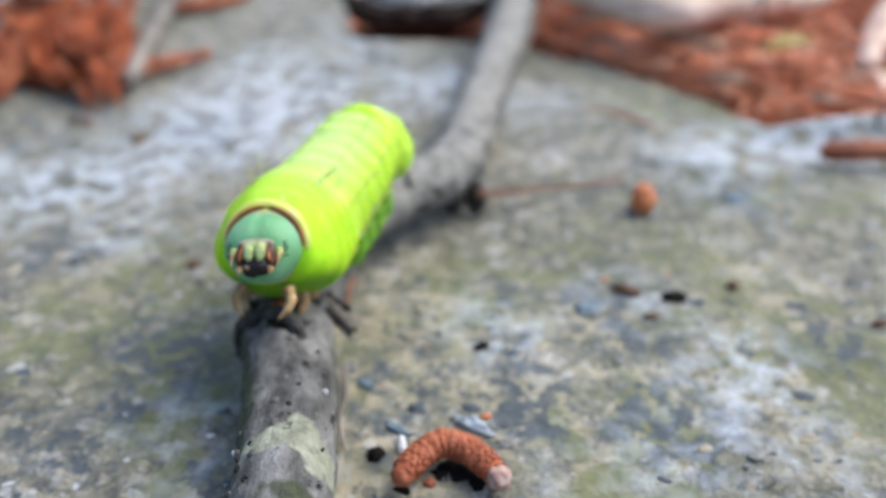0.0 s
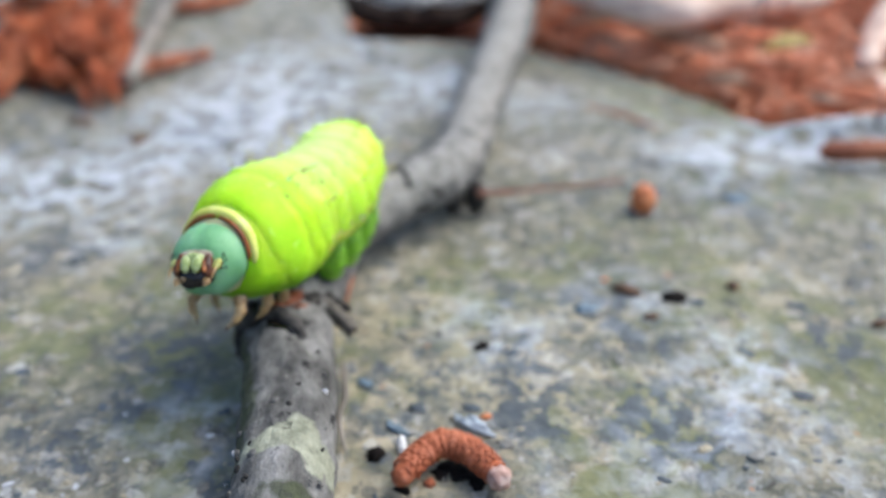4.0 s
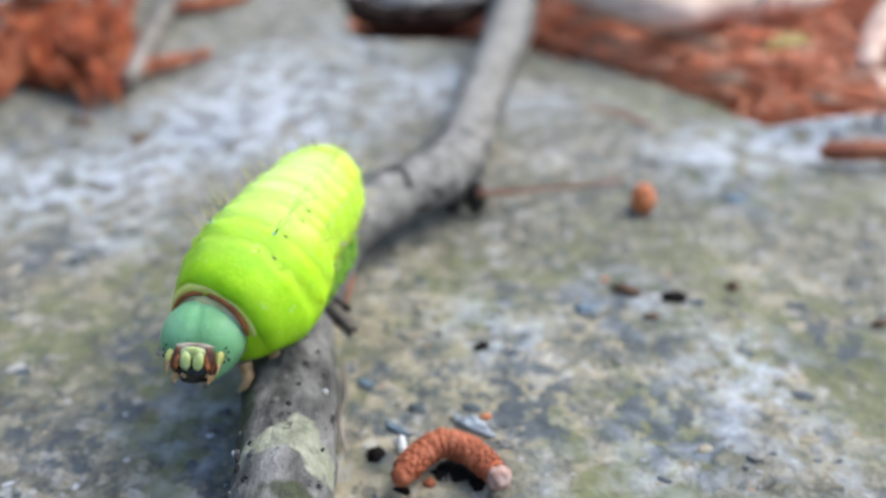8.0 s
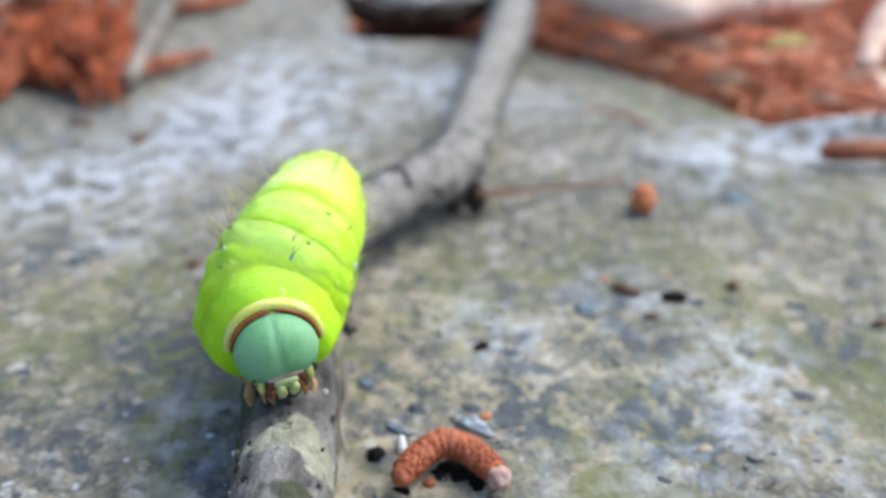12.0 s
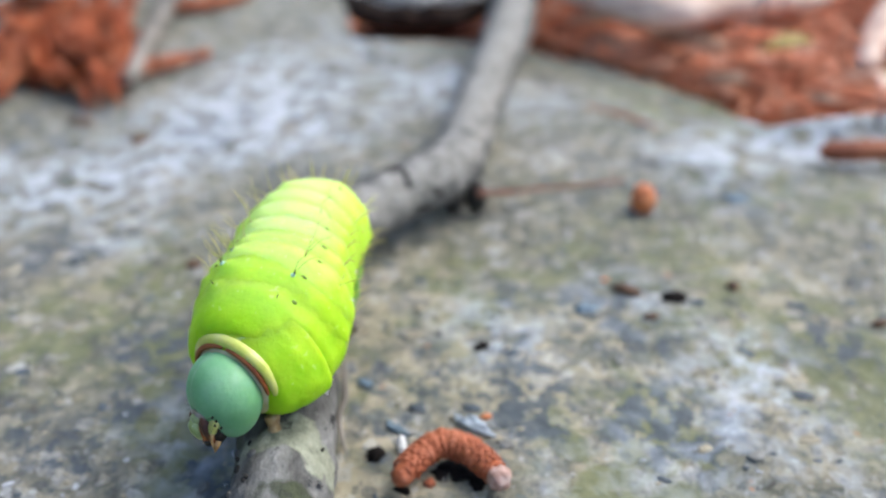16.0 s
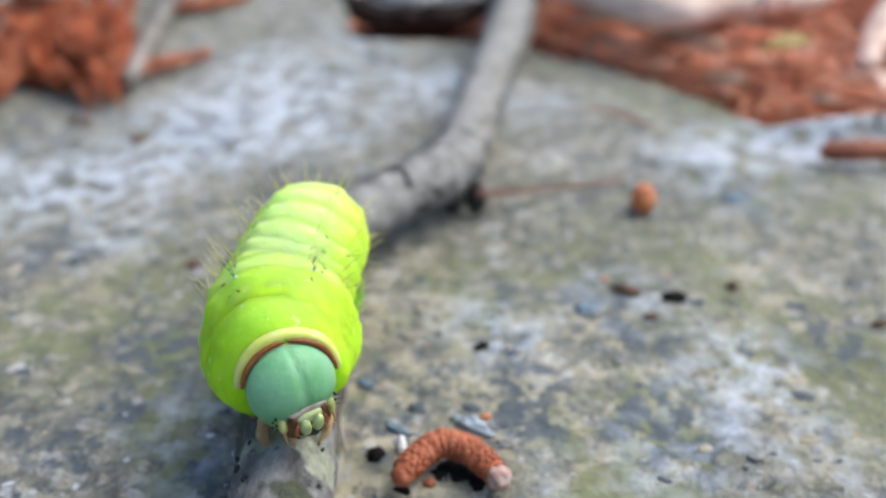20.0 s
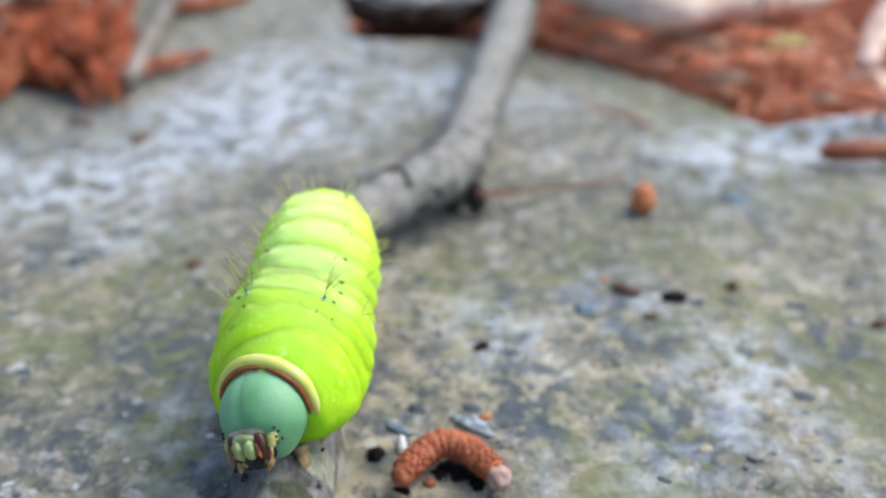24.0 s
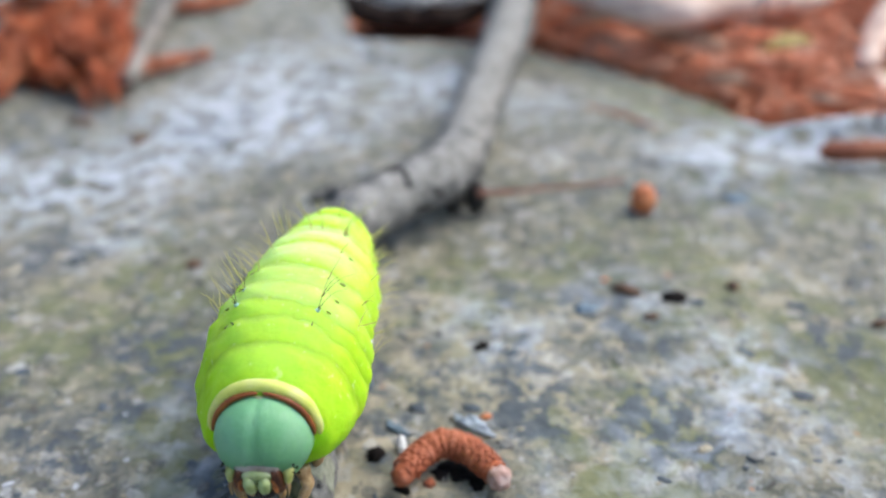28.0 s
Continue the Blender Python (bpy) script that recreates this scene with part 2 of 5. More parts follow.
# darker, redder needle tone for the sprigs on the left
DARK_NEEDLE = surface("dark_rust_needles", [(0.26, 0.056, 0.022), (0.52, 0.135, 0.048), (0.66, 0.25, 0.115)], 160, 0.6, 0.3, vary=0.8, stain=0.3, spec=0.3)
STALK = surface("brown_stalk", [(0.12, 0.05, 0.03), (0.24, 0.1, 0.06), (0.36, 0.18, 0.11)], 400, 0.6, 0.4)
NEEDLE = surface("rust_red_dead_needles", [(0.74, 0.2, 0.085), (0.9, 0.36, 0.18), (0.93, 0.62, 0.46)], 160, 0.6, 0.3, vary=0.7, stain=0.2, spec=0.3)
CATKIN = surface("brick_red_catkin", [(0.24, 0.055, 0.022), (0.42, 0.115, 0.045), (0.5, 0.18, 0.1)], 700, 0.6, 0.6, 2600)
CATKIN_TIP = surface("pink_white_catkin_tip", [(0.35, 0.16, 0.11), (0.55, 0.36, 0.3), (0.7, 0.58, 0.52)], 900, 0.5, 0.5)
BUD = surface("orange_bud", [(0.5, 0.13, 0.045), (0.68, 0.22, 0.08), (0.78, 0.36, 0.18)], 500, 0.5, 0.4)
CHIP_BLACK = surface("black_crumb", [(0.006, 0.005, 0.005), (0.02, 0.016, 0.014)], 700, 0.8, 0.6, spec=0.12)
CHIP_BROWN = surface("dark_brown_husk", [(0.05, 0.025, 0.012), (0.14, 0.07, 0.035), (0.25, 0.14, 0.08)], 600, 0.6, 0.6)
CHIP_WHITE = surface("white_chip", [(0.78, 0.78, 0.78), (0.9, 0.9, 0.9)], 700, 0.5, 0.3)
CHIP_PALE = surface("pale_blue_chip", [(0.26, 0.31, 0.37), (0.42, 0.48, 0.55), (0.58, 0.63, 0.68)], 600, 0.6, 0.5)
CHIP_SLATE = surface("slate_chip", [(0.09, 0.14, 0.19), (0.18, 0.26, 0.33), (0.3, 0.38, 0.45)], 600, 0.6, 0.5, vary=0.5)
ROCK = surface("pale_grey_rock", [(0.16, 0.15, 0.13), (0.34, 0.33, 0.31), (0.5, 0.49, 0.47)], 90, 0.85, 0.8, 400)


def ground_material():
    """Red needle mould behind the slab, thinning out to patches on brown woodland earth."""
    m = surface("needle_mould", [(0.4, 0.11, 0.05), (0.62, 0.2, 0.09), (0.76, 0.36, 0.2)], 120, 0.9, 0.9, 500)
    n, l = m.node_tree.nodes, m.node_tree.links
    b = n["Principled BSDF"]
    col = b.inputs["Base Color"].links[0].from_socket
    co = n.new("ShaderNodeTexCoord").outputs["Object"]
    bed = n.new("ShaderNodeAttribute")
    bed.attribute_name = "needle_bed"
    t = tex_noise(n, l, co, 6, 8, 0.7)
    earth = ramp(n, [(0.025, 0.017, 0.011), (0.07, 0.045, 0.028), (0.14, 0.085, 0.05), (0.24, 0.11, 0.06)])
    l.new(t.outputs["Fac"], earth.inputs["Fac"])
    col = mixed(n, l, "MIX", bed.outputs["Fac"], earth.outputs["Color"], col)
    l.new(col, b.inputs["Base Color"])
    return m


GROUND = ground_material()
GRAIN_WHITE = surface("white_grain", [(0.4, 0.42, 0.45), (0.58, 0.6, 0.63)], 500, 0.6, 0.5, vary=0.4)
GRAIN_SLATE = surface("slate_grain", [(0.05, 0.07, 0.09), (0.12, 0.145, 0.17)], 500, 0.6, 0.5, vary=0.5)
GRAIN_SAND = surface("sand_grain", [(0.3, 0.26, 0.18), (0.45, 0.41, 0.3)], 500, 0.7, 0.5, vary=0.4)
GRAIN_GREY = surface("grey_grain", [(0.16, 0.155, 0.14), (0.28, 0.28, 0.26)], 500, 0.7, 0.5, vary=0.5)
BACKDROP_GREEN = surface("dark_backdrop_green", [(0.02, 0.03, 0.012), (0.05, 0.075, 0.03), (0.09, 0.12, 0.05)], 1.2, 0.9, 0.5, 6.0)
LEAF_YG = surface("yellow_green_leaf", [(0.3, 0.21, 0.03), (0.44, 0.33, 0.055)], 300, 0.5, 0.3)


# ---- builders ----
def mesh_from(name, verts, faces, material, smooth=True):
    me = bpy.data.meshes.new(name)
    me.from_pydata(verts, [], faces)
    me.materials.append(material)
    me.polygons.foreach_set("use_smooth", [smooth] * len(me.polygons))
    me.update()
    return me


def part(name, data, parent=None, label="", at=None):
    """Links mesh data (verts, faces, material) or a mesh as one object under parent."""
    me = data if isinstance(data, bpy.types.Mesh) else mesh_from(name, *data)
    ob = new(name, me)
    if parent is not None:
        ob.parent = parent
    if at is not None:
        ob.matrix_basis = at
    return tagged(ob, label)


def thing(name, label, category, m, group="", kind=""):
    return tagged_at(new(name), m, label, category, group, kind)


def tagged_at(ob, m, label, category, group="", kind=""):
    ob.matrix_basis = m
    return tagged(ob, label, category, group, kind)


def mm(p):
    return Vector(p) * MM


def smooth_path(points, n):
    """A Catmull-Rom curve through points of any dimension, n samples."""
    p = np.array(points, float)
    p = np.vstack([2 * p[0] - p[1], p, 2 * p[-1] - p[-2]])
    out = []
    m = len(p) - 3
    for i in range(n):
        u = m * i / (n - 1)
        k = min(int(u), m - 1)
        s = u - k
        a, b, c, d = p[k:k + 4]
        out.append(0.5 * (2 * b + (c - a) * s + (2 * a - 5 * b + 4 * c - d) * s * s + (3 * b - a - 3 * c + d) * s ** 3))
    return np.array(out)


def tube(points, radii, sides=12, n=40, rough=0.0, grain=300.0, seed=0.0, cap=True, flat=1.0, rings=0.0, ring_step=1.0):
    """A round stick along a smooth path (metres): verts and faces, with uneven relief."""
    data = smooth_path([(*p, r) for p, r in zip(points, radii)], n)
    verts, faces = [], []
    run = 0.0
    side = None
    for i in range(n):
        c = Vector(data[i][:3])
        t = Vector(data[min(i + 1, n - 1)][:3]) - Vector(data[max(i - 1, 0)][:3])
        t.normalize()
        if side is None:
            up = Vector((0, 0, 1)) if abs(t.z) < 0.8 else Vector((0, 1, 0))
            side = t.cross(up).normalized()
        side = (side - t * side.dot(t)).normalized()
        nor = side.cross(t)
        if i:
            run += (Vector(data[i][:3]) - Vector(data[i - 1][:3])).length
        for k in range(sides):
            a = 2 * math.pi * k / sides
            d = side * math.cos(a) + nor * math.sin(a) * flat
            r = data[i][3]
            if rough:
                q = (c + d * r) * grain + Vector((seed, seed, 0))
                r *= 1 + rough * (noise.noise(q) + 0.5 * noise.noise(q * 2.3))
            if rings:
                r *= 1 + rings * math.sin(2 * math.pi * run / ring_step)
            verts.append(c + d * r)
    for i in range(n - 1):
        for k in range(sides):
            a, b2 = i * sides + k, i * sides + (k + 1) % sides
            faces.append((a, b2, b2 + sides, a + sides))
    if cap:
        faces.append(tuple(range(sides))[::-1])
        faces.append(tuple(range((n - 1) * sides, n * sides)))
    return verts, faces


def blob(rx, ry, rz, rough=0.15, grain=2.0, seed=0.0, rings=8, sides=12, cut=None):
    """An uneven rounded lump about its own centre; cut flattens it below that height."""
    verts, faces = [], []
    for i in range(rings + 1):
        th = math.pi * i / rings
        for k in range(sides):
            a = 2 * math.pi * k / sides
            d = Vector((math.sin(th) * math.cos(a), math.sin(th) * math.sin(a), math.cos(th)))
            q = d * grain + Vector((seed, seed * 0.7, seed * 1.3))
            r = 1 + rough * noise.noise(q) + rough * 0.5 * noise.noise(q * 2.7)
            v = Vector((d.x * rx * r, d.y * ry * r, d.z * rz * r))
            if cut is not None:
                v.z = max(v.z, cut)
            verts.append(v)
    for i in range(rings):
        for k in range(sides):
            a, b2 = i * sides + k, i * sides + (k + 1) % sides
            faces.append((a, a + sides, b2 + sides, b2))
    return verts, faces


def joined(pieces):
    verts, faces = [], []
    for v, f in pieces:
        o = len(verts)
        verts += v
        faces += [tuple(i + o for i in q) for q in f]
    return verts, faces


def frame_of(origin, forward, up=(0, 0, 1), roll=0.0):
    """A pose with x along forward and z towards up."""
    x = Vector(forward).normalized()
    y = Vector(up).cross(x).normalized()
    z = x.cross(y)
    return Matrix.Translation(origin) @ Matrix((x, y, z)).transposed().to_4x4() @ pose(0, 0, 0, roll)


# ---- the ground and the stone slab ----
def height(x, y):
    """Relief of the slab's top, in millimetres."""
    q = Vector((x, y, 0))
    h = 1.6 * noise.noise(q * 0.021 + Vector((3, 1, 0))) + 0.7 * noise.noise(q * 0.07) + 0.35 * noise.noise(q * 0.19) + 0.22 * noise.noise(q * 0.5)
    # a raised lip along the slab's far right side
    h += 5.2 * math.exp(-((y - 131.5 + 0.04 * (x - 60)) / 4.5) ** 2) / (1 + math.exp(-(x - 55) / 3.0))
    h += 1.6 * math.exp(-((y - 121) / 4.5) ** 2) / (1 + math.exp(-(x - 28) / 3)) / (1 + math.exp((x - 52) / 4))
    return h - 0.6


def rim(x):
    """How far back the slab reaches at x."""
    far = 258 + 10 * noise.noise(Vector((x * 0.03, 0, 5)))
    if x > -32:
        s = min(1.0, (x + 32) / 12)
        pts = ((-32, 196), (0, 190), (20, 186), (34, 169), (44, 156), (50, 148), (57, 141), (64, 137), (75, 135), (130, 131), (400, 114))
        y = pts[-1][1]
        for (x0, y0), (x1, y1) in zip(pts, pts[1:]):
            if x0 <= x <= x1:
                y = y0 + (y1 - y0) * (x - x0) / (x1 - x0)
        y += 2.5 * noise.noise(Vector((x * 0.12, 0, 2)))
        return far * (1 - s) + y * s
    return far


PALE_SPOTS = ((-46.4, 143.5), (-41.5, 147.6), (-32.5, 144.8), (-29.4, 153.5), (-24.0, 159.7), (-28.3, 134.5), (-34.2, 127.5), (-36.4, 175.4), (-19.1, 189.6), (-2.6, 163.0), (0.6, 155.0), (-47.0, 124.2), (-50.3, 116.1), (-58.3, 114.2), (-64.9, 122.1), (-41.5, 97.6), (-14.7, 139.5), (-24.9, 62.2), (-21.5, 61.1), (6.5, 77.6), (4.0, 76.9), (21.2, 84.4), (27.0, 67.6), (31.4, 72.1), (33.1, 70.3), (11.5, 55.7), (18.0, 58.9), (23.8, 59.6), (29.0, 56.8), (35.6, 58.5), (14.7, 148.2), (44.0, 124.2), (37.5, 125.7))
ALGAE_SPOTS = ((2.4, 85.6), (4.3, 84.9), (-29.1, 85.6), (-26.0, 70.7), (-23.7, 69.4), (-22.4, 71.2), (-21.5, 63.4), (-20.3, 60.7), (-20.9, 66.7), (-36.4, 92.6), (-43.2, 75.1), (-42.5, 79.2), (21.5, 65.5), (17.1, 62.2), (17.9, 58.2), (13.2, 56.8), (16.3, 55.1), (15.5, 91.3), (28.4, 77.1), (37.1, 76.1), (42.2, 76.6), (43.3, 72.1), (34.3, 82.6), (30.3, 98.3), (56.6, 109.7), (41.8, 113.3), (48.5, 139.5), (36.7, 147.6), (39.4, 66.7), (-10.5, 70.3))
SLATE_SPOTS = ((-41.7, 134.5), (-39.9, 130.9), (-34.6, 140.8), (-14.4, 175.4), (-37.7, 61.5), (-29.7, 65.9), (-49.5, 94.0), (-44.8, 94.7), (-20.0, 55.7), (-19.3, 54.6), (-32.2, 76.1), (7.9, 65.1), (8.8, 63.0), (8.6, 66.7), (0.9, 69.4), (7.4, 73.1), (6.0, 70.3), (19.6, 64.2), (21.3, 63.0), (22.7, 64.6), (23.0, 60.3), (15.7, 82.0), (19.8, 80.3), (22.0, 75.6), (6.8, 83.8), (40.1, 77.6), (42.0, 76.1), (-8.1, 69.4), (-4.4, 61.1), (17.9, 60.7), (41.1, 110.5), (27.8, 62.6), (-27.1, 75.1), (-33.1, 58.9))
SAND_SPOTS = ((4.3, 70.3), (3.6, 66.7), (5.6, 72.1), (-2.8, 82.6), (10.7, 77.1), (14.2, 67.6), (17.0, 64.2), (35.6, 84.9), (36.0, 82.0), (-7.3, 58.9), (-9.0, 66.7), (36.7, 66.7), (33.2, 66.3), (-44.0, 88.7), (-4.1, 55.4), (-0.2, 79.2), (-8.7, 76.1))
# the pale row on the right lip mixes white lichen with a painted lit edge
BLOBS = {"pale": PALE_SPOTS + tuple((56 + 5 * k, 131.2 - 0.1 * k) for k in range(8)) + ((58, 136.4), (65.5, 139), (73, 139)), "algae": ALGAE_SPOTS, "slate": SLATE_SPOTS, "sand": SAND_SPOTS}


SPREAD = {"pale": (2.6, 0.038, 0.85), "algae": (3.2, 0.035, 0.85), "slate": (1.7, 0.022, 1.0), "sand": (3.5, 0.035, 0.9)}


def build_slab():
    xs = np.concatenate([np.linspace(-420, -125, 24)[:-1], np.linspace(-125, 125, 300), np.linspace(125, 420, 24)[1:]])
    ys_n = 340
    verts, faces = [], []
    marks = {k: [] for k in BLOBS}
    for x in xs:
        top = rim(float(x))
        for j in range(ys_n):
            # rows gather near the front, then roll over the far rim
            u = j / (ys_n - 9)
            if u <= 1:
                y = -220 + 235 * min(1, u / 0.06) if u < 0.06 else 15 + (top - 15) * ((u - 0.06) / 0.94) ** 1.15
                z = height(x, y)
                e = max(0.0, 1 - (top - y) / 5.0)
                z -= 2.2 * e * e
            else:
                k = j - (ys_n - 9)
                y = top + 1.5 * math.sin(k * 0.5) + 0.6 * noise.noise(Vector((x * 0.2, k, 0)))
                z = -2.6 - 1.2 * k
            verts.append((x * MM, y * MM, z * MM))
            q = Vector((x, y, 0))
            for name, spots in BLOBS.items():
                v = (-0.08 if name == "pale" else (0.2 if name == "algae" else 0.06)) + (0.26 if name == "pale" else 0.40) * noise.noise(q * 0.06 + Vector((len(name), 7, 0)))
                for sx, sy in spots:
                    w = SPREAD[name][0] + SPREAD[name][1] * sy
                    d2 = ((x - sx) ** 2 + ((y - sy) * 0.75) ** 2) / (w * w)
                    if d2 < 6:
                        v += SPREAD[name][2] * math.exp(-d2)
                if name == "pale" and y > 95 and x < 45:
                    v += 0.1 * min(1.0, (y - 95) / 15)
                if name == "pale" and y < 100:
                    v *= 0.36 + 0.64 * max(0.0, (y - 60) / 40)
                marks[name].append(min(1.7, max(0.0, v)))
    nx = len(xs)
    for i in range(nx - 1):
        for j in range(ys_n - 1):
            a = i * ys_n + j
            faces.append((a, a + ys_n, a + ys_n + 1, a + 1))
    me = mesh_from("stone_slab", verts, faces, STONE)
    for k, vals in marks.items():
        me.attributes.new(k, "FLOAT", "POINT").data.foreach_set("value", vals)
    return tagged(new("stone_slab", me), "weathered grey stone slab with pale crust and olive algae", "stone slab", kind="structure")


def mound(x, y):
    """Height of the mould heaped up behind the slab's right rim (millimetres)."""
    edge = rim(x)
    side = max(0.0, min(1.0, (x - 13 - (y - 180) * 0.05) / 4))
    near = max(0.0, min(1.0, (y - edge + 1) / 4))
    fade = max(0.0, min(1.0, (420 - x) / 120)) * max(0.0, min(1.0, (460 - y) / 120))
    return side * near * fade * (7.2 + min(12, (y - edge) * 0.12))


def build_ground():
    xs = [-80000, -20000, -5000, -1500, -600, -300, -150, -60, 0] + list(range(10, 232, 3)) + [260, 300, 360, 430, 600, 1500, 5000, 20000, 80000]
    ys = [-80000, -20000, -5000, -1500, -600, -300, -100, 0, 60, 100] + list(range(110, 292, 3)) + [310, 340, 380, 420, 470, 600, 1500, 5000, 20000, 80000]
    verts = []
    for x in xs:
        for y in ys:
            z = -9 + 1.6 * noise.noise(Vector((x * 0.02, y * 0.02, 0)))
            if 0 < x < 450 and 100 < y < 480:
                z += mound(x, y) + 0.7 * noise.noise(Vector((x * 0.2, y * 0.2, 3)))
            verts.append((x * MM, y * MM, z * MM))
    n = len(ys)
    faces = [(i * n + j, (i + 1) * n + j, (i + 1) * n + j + 1, i * n + j + 1) for i in range(len(xs) - 1) for j in range(n - 1)]
    me = mesh_from("ground", verts, faces, GROUND)
    bed = [max(0.0, min(1.0, 2.2 - math.hypot((x - 90) / 130, (y - 190) / 110))) for x in xs for y in ys]
    me.attributes.new("needle_bed", "FLOAT", "POINT").data.foreach_set("value", bed)
    return tagged(new("ground", me), "reddish brown needle mould on the woodland floor", "ground", kind="structure")


def build_backdrop():
    """A plain dark green ring far out of view, added to block low sky light."""
    n = 64
    verts, faces = [], []
    for i in range(9):
        z = -0.1 + 1.3 * i / 8
        for k in range(n):
            a = math.tau * k / n
            r = 6.0 + 0.8 * noise.noise(Vector((math.cos(a) * 3, math.sin(a) * 3, z))) - 0.1 * max(0.0, z - 0.6)
            top = 0.3 * noise.noise(Vector((math.cos(a) * 9, math.sin(a) * 9, 4))) if i == 8 else 0.0
            verts.append((r * math.cos(a), r * math.sin(a), z + top))
    for i in range(8):
        for k in range(n):
            a, b2 = i * n + k, i * n + (k + 1) % n
            faces.append((a, b2, b2 + n, a + n))
    ob = new("backdrop", mesh_from("backdrop", verts, faces, BACKDROP_GREEN))
    tagged(ob, "unseen dark green ring added to block low sky light", "woodland", kind="structure")


build_ground()
build_backdrop()
slab = build_slab()


def on_slab(p, lift=0.0):
    """A point in metres lying on the slab's top, from millimetres."""
    return Vector((p[0] * MM, p[1] * MM, (height(p[0], p[1]) + lift) * MM))


# ---- the twig ----
TWIG = ((-12.36, 42.7, 3.8), (-12.59, 49.55, 4.0), (-13.42, 58.59, 4.2), (-14.79, 67.7, 4.4), (-15.19, 70.26, 4.35), (-15.11, 72.99, 4.2), (-14.2, 77.06, 4.4), (-13.34, 84.96, 4.4), (-11.65, 91.94, 4.5), (-6.87, 99.05, 5.0), (-1.93, 104.18, 5.4), (1.71, 109.99, 5.2), (3.65, 119.55, 5.4), (5.65, 131.63, 5.2), (8.59, 149.71, 5.0), (12.59, 170.52, 5.3), (16.05, 195.78, 5.8), (21.26, 235.78, 6.0))
TWIG_R = (3.8, 4.02, 4.13, 4.34, 4.4, 3.95, 3.45, 3.45, 3.59, 3.72, 4.01, 3.8, 3.73, 3.68, 3.89, 4.7, 5.2, 5.5)


def near_path(p, line, width):
    """1 on a broken line (millimetres), falling to 0 at the given width."""
    best = 1e9
    for a, c in zip(line, line[1:]):
        a, c = Vector(a), Vector(c)
        d = c - a
        s = max(0.0, min(1.0, (p - a).dot(d) / d.length_squared))
        best = min(best, (p - a - d * s).length)
    return max(0.0, min(1.0, 1.6 - 1.3 * best / width + 0.5 * noise.noise(p * 0.7)))


